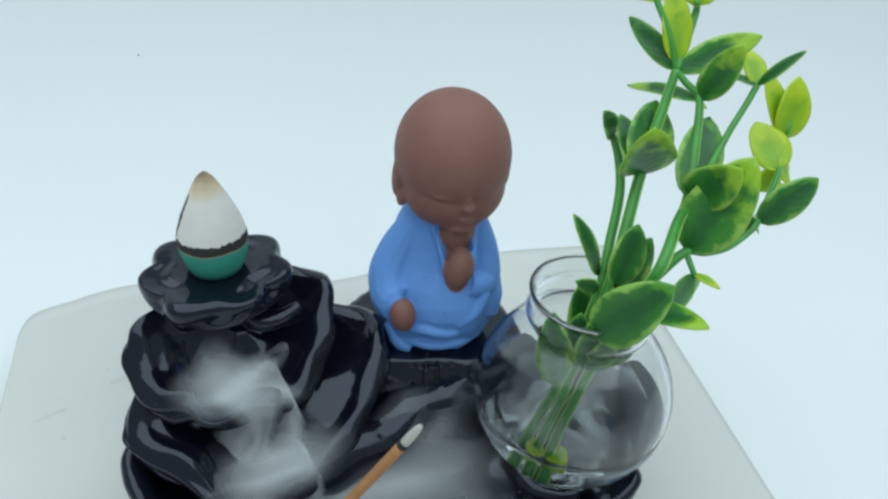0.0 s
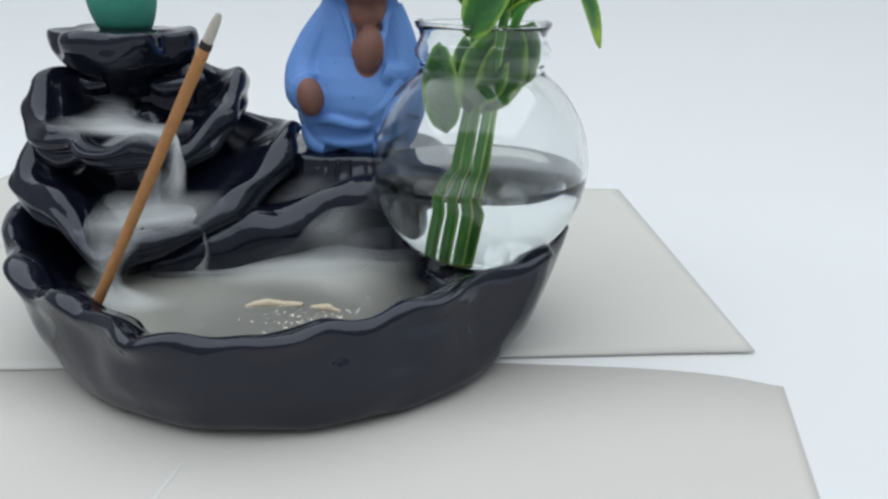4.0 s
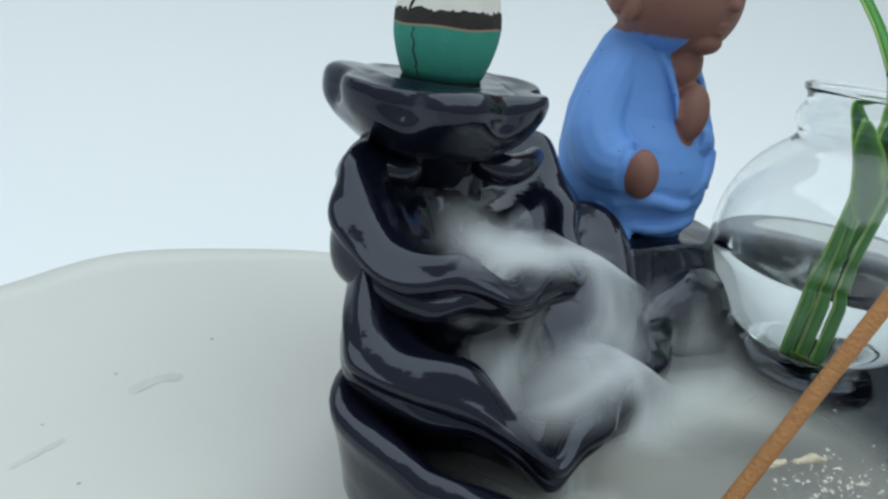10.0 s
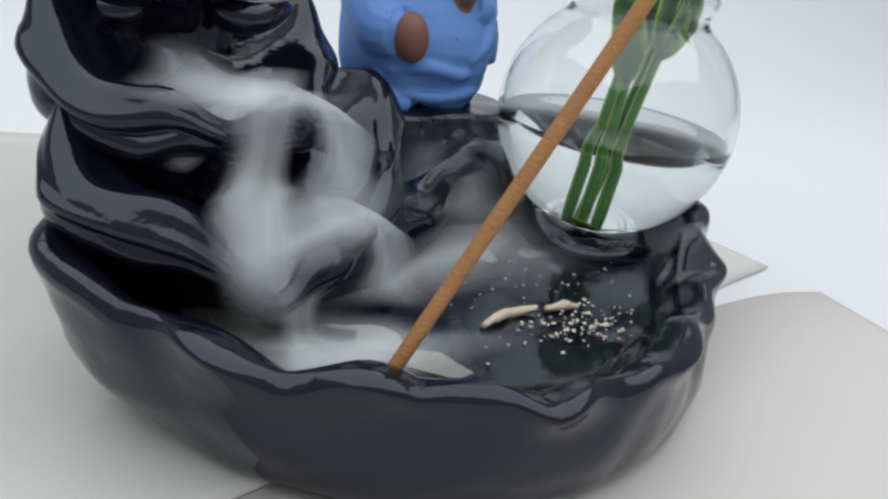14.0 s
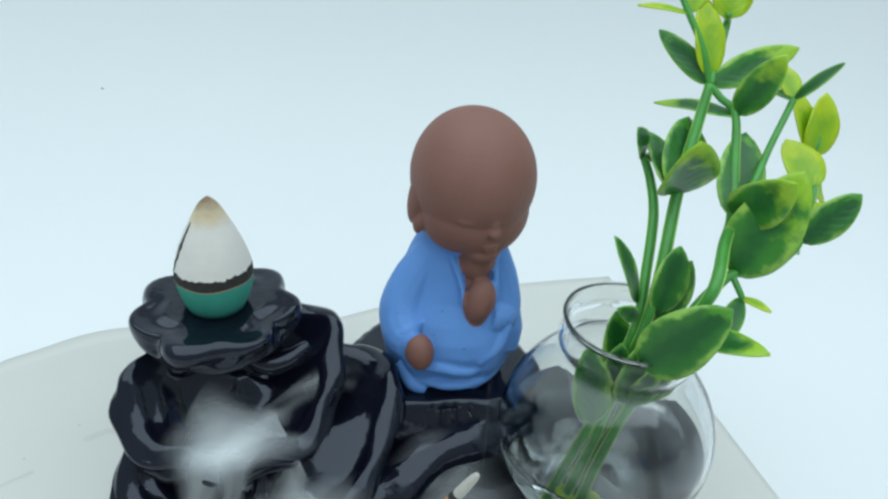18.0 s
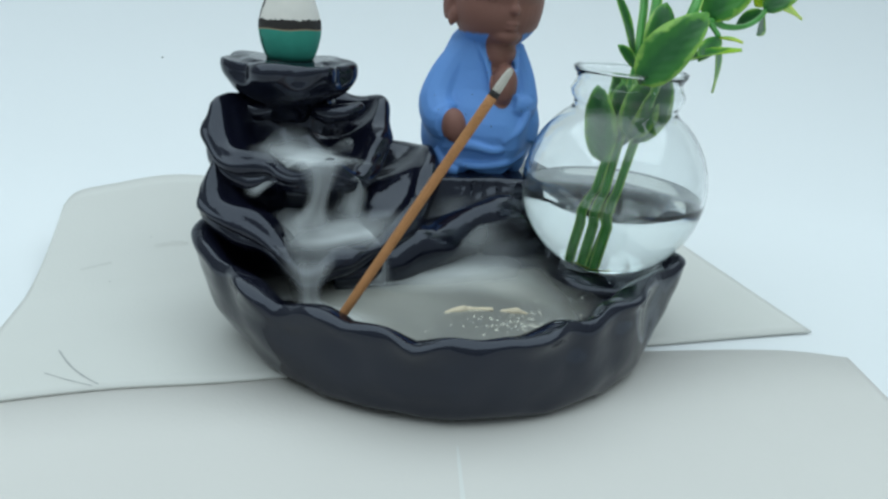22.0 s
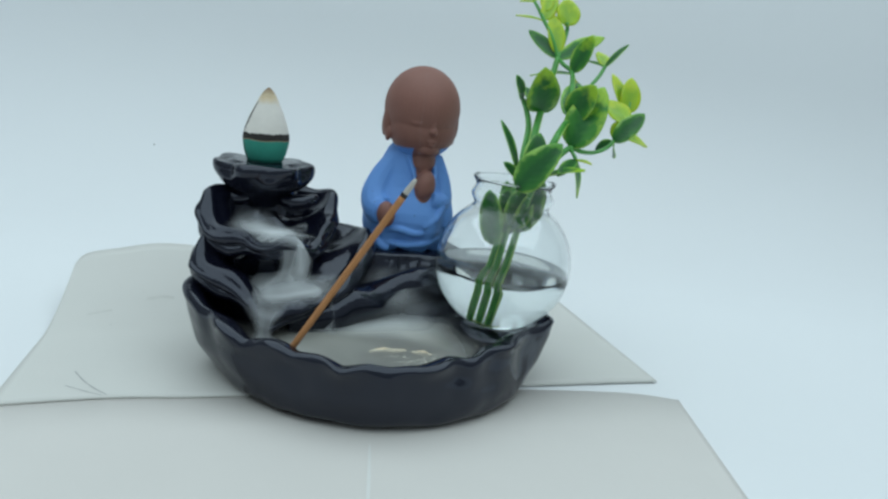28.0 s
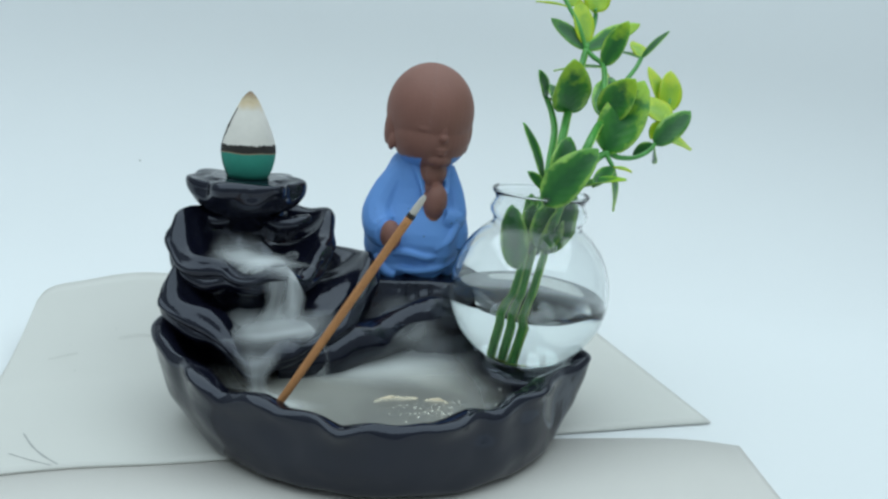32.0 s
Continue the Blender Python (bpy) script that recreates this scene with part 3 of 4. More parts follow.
# ---- incense cone and stick ----
def build_cone():
    cone = empty("incense_cone", "half-burnt green incense cone with pale ash tip on the lotus tray", "incense cone", (-.0465, .0215, .0839))
    prof = [(.0074, 0), (.0080, .0012), (.0090, .0040), (.0097, .0072), (.0099, .0095), (.00975, .0118), (.0089, .0150), (.0075, .0190), (.0057, .0230), (.0038, .0268), (.0024, .0293), (.0012, .0306), (.0003, .0313)]

    def radius(z):
        for (r0, z0), (r1, z1) in zip(prof, prof[1:]):
            if z <= z1:
                return r0 + (r1 - r0) * (z - z0) / (z1 - z0)
        return .0003

    def band(lo, hi, rough, steps=7, ends=(False, False)):
        """A ring of the cone between two uneven heights."""
        n, rings = 144, []
        for k in range(steps):
            ring = []
            for i in range(n):
                a = 2 * math.pi * i / n
                z = lo(a) + (hi(a) - lo(a)) * k / (steps - 1)
                r = radius(z) + rough * noise.noise(Vector((math.cos(a) * 4, math.sin(a) * 4, z * 500)))
                ring.append((r * math.cos(a), r * math.sin(a), z))
            rings.append(ring)
        return ring_mesh(rings, ends[1], ends[0])

    e1 = lambda a: .0092 + .0003 * math.sin(a + 2.2) + .00015 * math.sin(5 * a)
    e2 = lambda a: e1(a) + .00035
    e3 = lambda a: .0122 + .0005 * math.sin(a + 2.2) + .0008 * noise.noise(Vector((3 * math.cos(a), 3 * math.sin(a), 7))) + .0004 * noise.noise(Vector((9 * math.cos(a), 9 * math.sin(a), 2))) + .0005 * noise.noise(Vector((24 * math.cos(a), 24 * math.sin(a), 5)))
    base = part("unburnt_base", band(lambda a: 0, e1, .00010, ends=(True, False)), CONE, cone, "unburnt green base")
    part("scorch_line", band(e1, e2, .00010, 3), TAN, cone, "thin brown scorch line")
    part("char_band", band(e2, e3, .0001, 4), CHAR, cone, "charred dark band")
    e4 = lambda a: .0276 + .0009 * noise.noise(Vector((2 * math.cos(a), 2 * math.sin(a), 3)))
    cap = part("ash_cap", band(e3, e4, .00010, 12), TIP, cone, "pale ash")
    part("tip", band(e4, lambda a: .0313, .00010, 8, ends=(False, True)), TIP, cone, "scorched brown tip")

    def crack(name, holder, a0, a1, z0, z1, width, seed):
        bm, rnd = bmesh.new(), random.Random(seed)
        rows, n = [], 16
        for k in range(n + 1):
            u = k / n
            a, z = a0 + (a1 - a0) * u + rnd.uniform(-.03, .03), z0 + (z1 - z0) * u
            w = width * (math.sin(math.pi * min(1, .06 + .94 * u)) ** .8) * rnd.uniform(.6, 1.3) + .00006
            rows.append([bm.verts.new(((radius(z) + .00014 - d) * math.cos(a + q * w / radius(z)), (radius(z) + .00014 - d) * math.sin(a + q * w / radius(z)), z)) for q, d in ((-.5, .0005), (-.5, 0), (.5, 0), (.5, .0005))])
        for p, q in zip(rows, rows[1:]):
            for i in range(4):
                bm.faces.new((p[i], p[(i + 1) % 4], q[(i + 1) % 4], q[i]))
        bm.faces.new(rows[0])
        bm.faces.new(rows[-1][::-1])
        part(name, bm, CHAR, holder, "dark open crack")

    crack("crack", cap, radians(203), radians(212), .0115, .0254, .0013, 3)
    crack("crack", base, radians(213), radians(209), .0004, .0090, .00022, 5)


build_cone()


def build_stick():
    a, b = Vector((-.0293, -.0437, .0168)), Vector((.0143, -.0451, .0928))
    at = lambda u: tuple(a.lerp(b, u) - a)
    st = empty("incense_stick", "brown incense stick leaning in the basin with an ash tip", "incense stick", tuple(a))
    part("stick", tube([at(0), at(.45), at(.908)], [.00125, .0013, .0013]), STICK, st)
    part("char_band", tube([at(.908), at(.925)], [.00132, .0013]), CHAR, st)
    part("ash_tip", tube([at(.925), at(.955), at(.985), at(1.0)], [.00115, .0011, .0009, .0005]), STICK_ASH, st)


build_stick()


# ---- figurine ----
def figurine_material():
    """Matte blue paint on brown clay; the clay shows on the head, the neck opening and the two palms."""
    m = bpy.data.materials.new("painted_clay")
    m.use_nodes = True
    n, l = m.node_tree.nodes, m.node_tree.links
    b = n["Principled BSDF"]
    tc = n.new("ShaderNodeTexCoord")
    no = n.new("ShaderNodeTexNoise")
    no.inputs["Scale"].default_value, no.inputs["Detail"].default_value = 700, 5
    l.new(tc.outputs["Object"], no.inputs["Vector"])
    best = None
    for centre, radii in (((.0215, .0440, .1135), (.0260, .0290, .0218)), ((.0248, .0330, .0925), (.0066, .0130, .0092)), ((.0257, .0300, .0786), (.0053, .0095, .0086)), ((.0251, .0330, .0855), (.0042, .0120, .0075)), ((.0050, .0410, .1050), (.0036, .0060, .0110)), ((.0387, .0495, .1050), (.0036, .0060, .0110)), ((.0088, .0232, .0645), (.0048, .0076, .0068))):
        mp = n.new("ShaderNodeMapping")
        mp.vector_type = "POINT"
        mp.inputs["Location"].default_value = tuple(-c / r for c, r in zip(centre, radii))
        mp.inputs["Scale"].default_value = tuple(1 / r for r in radii)
        l.new(tc.outputs["Object"], mp.inputs["Vector"])
        ln = n.new("ShaderNodeVectorMath")
        ln.operation = "LENGTH"
        l.new(mp.outputs[0], ln.inputs[0])
        if best is None:
            best = ln.outputs["Value"]
        else:
            mn = n.new("ShaderNodeMath")
            mn.operation = "MINIMUM"
            l.new(best, mn.inputs[0])
            l.new(ln.outputs["Value"], mn.inputs[1])
            best = mn.outputs[0]
    ad = n.new("ShaderNodeMath")
    ad.operation = "MULTIPLY_ADD"
    l.new(no.outputs["Fac"], ad.inputs[0])
    ad.inputs[1].default_value = 0.05
    l.new(best, ad.inputs[2])
    edge = n.new("ShaderNodeValToRGB")
    edge.color_ramp.elements[0].position = 0.98
    edge.color_ramp.elements[1].position = 1.0
    l.new(ad.outputs[0], edge.inputs[0])
    soft = n.new("ShaderNodeTexNoise")
    soft.inputs["Scale"].default_value, soft.inputs["Detail"].default_value = 90, 6
    l.new(tc.outputs["Object"], soft.inputs["Vector"])

    def two(a, c):
        q = n.new("ShaderNodeMix")
        q.data_type = "RGBA"
        q.inputs["A"].default_value, q.inputs["B"].default_value = (*a, 1), (*c, 1)
        l.new(soft.outputs["Fac"], q.inputs["Factor"])
        return q

    clay, robe = two((.188, .083, .063), (.235, .109, .083)), two((.11, .245, .60), (.15, .315, .70))
    specks = n.new("ShaderNodeTexVoronoi")
    specks.inputs["Scale"].default_value = 190
    l.new(tc.outputs["Object"], specks.inputs["Vector"])
    dot = n.new("ShaderNodeMath")
    dot.operation = "LESS_THAN"
    dot.inputs[1].default_value = 0.05
    l.new(specks.outputs["Distance"], dot.inputs[0])
    dark = n.new("ShaderNodeMix")
    dark.data_type = "RGBA"
    l.new(robe.outputs["Result"], dark.inputs["A"])
    dark.inputs["B"].default_value = (.05, .06, .10, 1)
    l.new(dot.outputs[0], dark.inputs["Factor"])
    mix = n.new("ShaderNodeMix")
    mix.data_type = "RGBA"
    l.new(edge.outputs[0], mix.inputs["Factor"])
    l.new(clay.outputs["Result"], mix.inputs["A"])
    l.new(dark.outputs["Result"], mix.inputs["B"])
    l.new(mix.outputs["Result"], b.inputs["Base Color"])
    b.inputs["Roughness"].default_value = 0.62
    bp = n.new("ShaderNodeBump")
    bp.inputs["Strength"].default_value, bp.inputs["Distance"].default_value = 0.18, 0.0005
    l.new(no.outputs["Fac"], bp.inputs["Height"])
    l.new(bp.outputs["Normal"], b.inputs["Normal"])
    return m


def build_figurine():
    bm = bmesh.new()
    c = (.0198, .0415)
    prof = [(.0150, .0466), (.0168, .0478), (.0186, .0520), (.0202, .0565), (.0210, .0610), (.0210, .0650), (.0199, .0700), (.0181, .0760), (.0162, .0820), (.0141, .0880), (.0118, .0930), (.0088, .0965), (.004, .0980)]
    rings, n = [], 72
    for r, z in prof:
        ring = []
        for i in range(n):
            a = 2 * math.pi * i / n
            k = max(0.0, 1 - (z - .0466) / .022)
            rr = r * (1 + .075 * k * math.sin(6 * a + 1.9 + .8 * math.sin(2 * a)) + .035 * k * math.sin(11 * a) + .012 * math.sin(5 * a + 330 * z))
            ring.append((c[0] + rr * math.cos(a), c[1] + .0055 * min(1.0, max(0.0, (z - .060) / .018)) + .76 * rr * math.sin(a), z + .0016 * k * k * math.sin(7 * a + 1)))
        rings.append(ring)
    vs = [[bm.verts.new(p) for p in r] for r in rings]
    for a, b in zip(vs, vs[1:]):
        for i in range(n):
            bm.faces.new((a[i], a[(i + 1) % n], b[(i + 1) % n], b[i]))
    bm.faces.new(vs[0][::-1])
    bm.faces.new(vs[-1])
    # sleeves, cuffs, collar edges and the folds of the robe
    def roll(points, radii):
        """A rounded fold of cloth laid into the body."""
        soft = tube(points, radii, 14)
        me = bpy.data.meshes.new("fold")
        soft.to_mesh(me)
        soft.free()
        bm.from_mesh(me)
        bpy.data.meshes.remove(me)

    roll([(.0135, .0445, .0900), (.0075, .0425, .0800), (.0042, .0395, .0710), (.0052, .0345, .0655), (.0078, .0300, .0650)], [.0050, .0066, .0074, .0074, .0064])
    roll([(.0070, .0322, .0700), (.0056, .0290, .0660), (.0066, .0285, .0600)], [.0026, .0030, .0026])
    roll([(.0290, .0460, .0900), (.0328, .0440, .0800), (.0344, .0405, .0715), (.0325, .0360, .0700), (.0290, .0342, .0715)], [.0050, .0058, .0060, .0050, .0040])
    roll([(.0350, .0420, .0720), (.0362, .0395, .0640), (.0356, .0370, .0575)], [.0048, .0055, .0048])
    roll([(.0140, .0470, .0950), (.0170, .0375, .0905), (.0200, .0335, .0830), (.0212, .0312, .0760)], [.0012, .0012, .0009, .0005])
    roll([(.0310, .0480, .0945), (.0302, .0400, .0890), (.0305, .0345, .0820), (.0302, .0325, .0755)], [.0012, .0012, .0009, .0005])
    roll([(.0060, .0300, .0560), (.0150, .0266, .0575), (.0250, .0272, .0560), (.0340, .0335, .0600)], [.0012, .0016, .0016, .0012])
    roll([(.0080, .0302, .0510), (.0180, .0276, .0500), (.0290, .0290, .0515), (.0360, .0355, .0545)], [.0012, .0016, .0017, .0014])
    roll([(.0355, .0330, .0690), (.0325, .0300, .0630), (.0265, .0275, .0590)], [.0016, .0019, .0014])
    roll([(.0020, .0395, .0790), (.0005, .0375, .0720), (.0012, .0340, .0660)], [.0012, .0016, .0014])
    roll([(.0040, .0340, .0540), (.0075, .0300, .0490), (.0120, .0290, .0475)], [.0020, .0024, .0018])
    # head, ears, face
    blob(bm, (.0217, .0450, .1128), (.0177, .0193, .0194), (0, 0, 15), 0, 48)
    blob(bm, (.0226, .0424, .1040), (.0160, .0149, .0145), (0, 0, 15), 0, 40)
    blob(bm, (.0057, .0415, .1062), (.0020, .0038, .0080), (8, 3, 15), 0, 20)
    blob(bm, (.0068, .0392, .1000), (.0016, .0022, .0036), (8, 3, 15), 0, 16)
    blob(bm, (.0381, .0499, .1062), (.0020, .0038, .0080), (8, -3, 15), 0, 20)
    blob(bm, (.0372, .0470, .1000), (.0016, .0022, .0036), (8, -3, 15), 0, 16)
    blob(bm, (.0264, .0279, .1036), (.0018, .0019, .0017), (15, 0, 15), 0, 16)
    blob(bm, (.0262, .0280, .1062), (.0009, .0013, .0030), (8, 0, 15), 0, 16)
    blob(bm, (.0190, .0283, .1070), (.0036, .0016, .0013), (0, 0, -8), 0, 16)
    blob(bm, (.0320, .0319, .1070), (.0036, .0016, .0013), (0, 0, 38), 0, 16)
    blob(bm, (.0261, .0292, .0990), (.0026, .0012, .0007), (0, 0, 15), 0, 16)
    blob(bm, (.0260, .0295, .0974), (.0020, .0012, .0007), (0, 0, 15), 0, 16)
    blob(bm, (.0250, .0335, .0948), (.0052, .0042, .0030), (0, 0, 15), 0, 16)
    # neck and palms
    blob(bm, (.0240, .0392, .0890), (.0058, .0062, .0070))
    blob(bm, (.0258, .0330, .0782), (.0046, .0046, .0072), (-10, 8, 0))
    blob(bm, (.0088, .0256, .0645), (.0042, .0042, .0060), (0, -8, -14))
    ob = part("figurine", bm, figurine_material())
    rm = ob.modifiers.new("skin", "REMESH")
    rm.mode, rm.voxel_size, rm.use_smooth_shade = "VOXEL", 0.00042, True
    sm = ob.modifiers.new("soft", "SMOOTH")
    sm.factor, sm.iterations = 0.5, 8
    tagged(ob, "small clay figurine in a matte blue robe sitting on the burner", "figurine")


build_figurine()


# ---- jar, water, plant ----
JAR = (.0628, .0102, .0217)


def build_jar():
    out = [(.004, .0008), (.0085, .0003), (.0108, .0)]
    for i in range(0, 18):
        a = radians(-68 + 121 * i / 17)
        out.append((.0306 * math.cos(a), .0287 + .0306 * math.sin(a)))
    out += [(.0174, .0540), (.0167, .0553), (.0172, .0568), (.0182, .0584), (.0184, .0600), (.0174, .0620), (.0168, .0634), (.0172, .0650), (.0181, .0661)]
    inner = [(r - .0010, max(z, .0004) + (.0010 if z < .003 else 0)) for r, z in out]
    inner = [(max(r, .0005), z) for r, z in inner]
    prof = [(.0005, .0008)] + out + [(.0180, .0667), (.0174, .0667)] + inner[::-1] + [(.0005, .0018)]
    ob = empty("glass_jar", "round clear glass jar half full of water in the basin", "jar", JAR)
    part("body", lathe(prof, 96), GLASS, ob)
    part("rim", lathe([(.0177 + .0006 * math.cos(2 * math.pi * i / 12), .0669 + .0005 * math.sin(2 * math.pi * i / 12)) for i in range(13)], 96, top=False, bottom=False), GLASS, ob, "thick rolled glass rim")
    top = .0272
    wat = [(r + .0002, z) for r, z in inner if z < top - .0008]
    rt = .0306 * math.cos(math.asin((top - .0287) / .0306)) - .0008
    w = part("jar_water", lathe([(.0005, .0016)] + [(r, z - .0002) for r, z in wat[:3]] + wat[3:] + [(rt, top), (.0005, top)], 96), WATER)
    w.location = JAR
    tagged(w, "clear water half filling the glass jar", "water")


build_jar()


# ---- plant ----
def leaf_mesh(base, tip, width, facing, bend=0.12, cup=0.18, fat=0.0):
    """A solid oval blade from base to tip, with its upper side towards facing. UV: along, across."""
    base, tip = Vector(base), Vector(tip)
    d = tip - base
    long = d.length
    d.normalize()
    up = Vector(facing)
    up = (up - d * up.dot(d)).normalized()
    side = d.cross(up)
    nu, nv, thick = 12, 6, 0.00035
    bm = bmesh.new()
    uvs = bm.loops.layers.uv.new("UVMap")
    grid = {}
    for s_ in (0, 1):
        for i in range(nu + 1):
            u = i / nu
            w = 0.5 * width * (math.sin(math.pi * u ** (0.88 - fat)) ** 0.60 if 0 < u < 1 else 0.0)
            w = max(w, 0.0003)
            for j in range(nv + 1):
                v = j / nv * 2 - 1
                lift = -bend * long * (u - 0.35) ** 2 + cup * w * v * v + 0.02 * width * math.sin(9 * u + 3 * v)
                edge = 1 - 0.6 * v * v
                lift += (-1 if s_ else 1) * thick * edge
                grid[s_, i, j] = bm.verts.new(base + d * (long * u) + side * (w * v) + up * lift)

    def face(keys):
        f = bm.faces.new([grid[k] for k in keys])
        for lp, k in zip(f.loops, keys):
            lp[uvs].uv = (k[1] / nu, k[2] / nv)

    for i in range(nu):
        for j in range(nv):
            face([(0, i, j), (0, i + 1, j), (0, i + 1, j + 1), (0, i, j + 1)])
            face([(1, i, j), (1, i, j + 1), (1, i + 1, j + 1), (1, i + 1, j)])
        for j in (0, nv):
            face([(0, i, j), (1, i, j), (1, i + 1, j), (0, i + 1, j)])
    for j in range(nv):
        for i in (0, nu):
            face([(0, i, j), (0, i, j + 1), (1, i, j + 1), (1, i, j)])
    return bm


def build_plant():
    plant = empty("artificial_plant", "green plastic plant sprigs with lime leaf tips standing in the jar", "plant", (JAR[0], JAR[1], JAR[2] + .001))
    off, sprigs = Vector(plant.location), []

    def stem(pts, radii):
        ob = part("stem", tube([Vector(p) - off for p in pts], radii, 10), STEM, plant)
        sprigs.append((ob, [Vector(p) for p in pts]))
        if len(pts) > 6:
            for side, back in ((.86, -.30), (-.80, .25)):
                line = [Vector(p) - off + Vector((side, back, .08 * side)) * r for p, r in zip(pts, radii)]
                part("ridge", tube(line, [(.36 if k < 3 else .24) * r for k, r in enumerate(radii)], 8), RIDGE, ob, "pale lime ridge along the stem")

    def leaf(base, tip, width, mat, facing=(0, -.75, .65), **kw):
        bm = leaf_mesh(Vector(base) - off, Vector(tip) - off, width, facing, **kw)
        holder = min(sprigs, key=lambda q: min((p - Vector(base)).length for p in q[1]))[0]
        return part("leaf", bm, mat, holder, "lime green leaf" if mat is LIME else "")

    # four sprigs from the jar's bottom
    stem([(.0523, .0070, .0260), (.0556, .0075, .045), (.0600, .0080, .068), (.0640, .0100, .088), (.0668, .0185, .100), (.0702, .0300, .110), (.0700, .0370, .117), (.0682, .0411, .1224)], [0.00118, 0.00118, 0.0012, 0.0012, 0.0013, 0.0013, 0.0012, 0.0011])
    stem([(.0555, .0056, .0255), (.0587, .0063, .045), (.0625, .0080, .070), (.0650, .0075, .088), (.0680, .0120, .100), (.0738, .0271, .1179), (.0785, .0360, .131), (.0822, .0427, .1432)], [0.00118, 0.00118, 0.0012, 0.0012, 0.0016, 0.0015, 0.0014, 0.0012])
    stem([(.0588, .0042, .0255), (.0620, .0048, .045), (.0660, .0030, .070), (.0690, -.0005, .090), (.0736, -.0041, .1077), (.0800, .0080, .114), (.0841, .0155, .1177), (.0870, .0270, .1275), (.0885, .0366, .1372), (.0850, .0405, .1405), (.0822, .0427, .1432)], [0.00118, 0.00118, 0.0012, 0.0012, 0.0015, 0.0014, 0.0013, 0.0012, 0.0010, 0.0010, 0.0010])
    stem([(.0600, .0115, .0250), (.0640, .0095, .045), (.0670, .0060, .070), (.0720, .0040, .090), (.0780, .0055, .0995), (.0848, .0084, .1051), (.0910, .0100, .1040), (.0976, .0124, .1042), (.1035, .0160, .1062), (.1074, .0190, .1091), (.1130, .0280, .1130), (.1168, .0344, .1176), (.1227, .0481, .1215)], [0.00118, 0.00118, 0.0012, 0.0012, 0.0015, 0.0013, 0.0010, 0.0009, 0.0009, 0.0009, 0.0009, 0.0009, 0.0008])
    stem([(.0841, .0155, .1177), (.0890, .0190, .1250), (.0950, .0270, .1320), (.1010, .0345, .1375), (.1040, .0379, .1419)], [0.0011, 0.0010, 0.0009, 0.0009, 0.0009])
    stem([(.0822, .0427, .1432), (.0850, .0480, .1500), (.0873, .0527, .1565), (.0862, .0510, .1600)], [0.0012, 0.0011, 0.0010, 0.0008])
    stem([(.0822, .0427, .1432), (.0790, .0460, .1520), (.0747, .0499, .1597), (.0715, .0545, .1660), (.0703, .0563, .1680)], [0.0009, 0.0009, 0.0009, 0.0008, 0.0007])
    stem([(.0848, .0084, .1051), (.0868, .0040, .1010), (.0890, .0070, .0970)], [0.0009, 0.0008, 0.0007])
    stem([(.1227, .0481, .1215), (.1238, .0500, .1270)], [0.0008, 0.0006])

    F = (.1, -.85, .5)
    # first sprig
    leaf((.0682, .0411, .1224), (.0626, .0339, .1331), .0065, LEAF, (.5, -.8, .3))
    leaf((.0682, .0411, .1224), (.0745, .0400, .1215), .0050, LEAF, (0, -.2, 1))
    # second sprig: a round front leaf and its partner
    leaf((.0738, .0271, .1179), (.0703, .0137, .1372), .0155, LEAF_TIP, (.1, -.7, -.2), fat=.12)
    leaf((.0738, .0271, .1179), (.0790, .0420, .1345), .0140, LEAF, F)
    leaf((.0738, .0271, .1179), (.0700, .0440, .1290), .0080, LEAF, F)
    leaf((.0822, .0427, .1432), (.0684, .0509, .1548), .0062, LEAF, (-.3, -.8, .45))
    leaf((.0822, .0427, .1432), (.1016, .0391, .1554), .0085, LEAF_TIP, (-.3, -.75, .5))
    leaf((.0885, .0366, .1372), (.0939, .0310, .1548), .0090, LEAF_TIP, (-.45, -.8, .2))
    leaf((.0885, .0366, .1372), (.0725, .0534, .1349), .0065, LEAF_TIP, (0, -.3, .95))
    # third sprig
    leaf((.0841, .0155, .1177), (.0920, .0340, .1340), .0125, LEAF, (-.1, -.75, .6))
    leaf((.0841, .0155, .1177), (.0900, .0040, .1325), .0130, LEAF_TIP, (-.35, -.75, .1), fat=.06)
    leaf((.0885, .0366, .1372), (.0930, .0480, .1340), .0075, LIME, F)
    # the largest leaf and the side sprig
    leaf((.0848, .0084, .1051), (.0963, .0107, .1330), .0170, LEAF_TIP, (-.45, -.85, .1), fat=.08)
    leaf((.0868, .0040, .1010), (.0952, .0161, .0823), .0052, LEAF_TIP, (.7, -.7, .1))
    leaf((.0868, .0040, .1010), (.0760, -.0100, .0955), .0055, LEAF, (0, -.5, .9))
    leaf((.0868, .0040, .1010), (.0925, -.0010, .1005), .0028, LIME, (0, -.3, .95))
    leaf((.1074, .0190, .1091), (.1201, .0196, .1235), .0095, LEAF, (-.45, -.85, .2))
    leaf((.1074, .0190, .1091), (.1139, .0316, .1016), .0070, LEAF, (0, -.8, .5))
    leaf((.1074, .0190, .1091), (.1015, .0250, .1045), .0055, LEAF, (0, -.8, .5))
    leaf((.1130, .0280, .1130), (.1321, .0374, .1081), .0075, LIME, (.1, -.6, .75))
    leaf((.1168, .0344, .1176), (.1116, .0464, .1277), .0125, LIME, F, fat=.1)
    leaf((.1168, .0344, .1176), (.1230, .0400, .1160), .0085, LIME, F)
    leaf((.1168, .0344, .1176), (.1120, .0350, .1105), .0075, LIME, F)
    leaf((.1227, .0481, .1215), (.1245, .0543, .1391), .0110, LIME, F, fat=.1)
    leaf((.1227, .0481, .1215), (.1150, .0560, .1400), .0070, LIME, F)
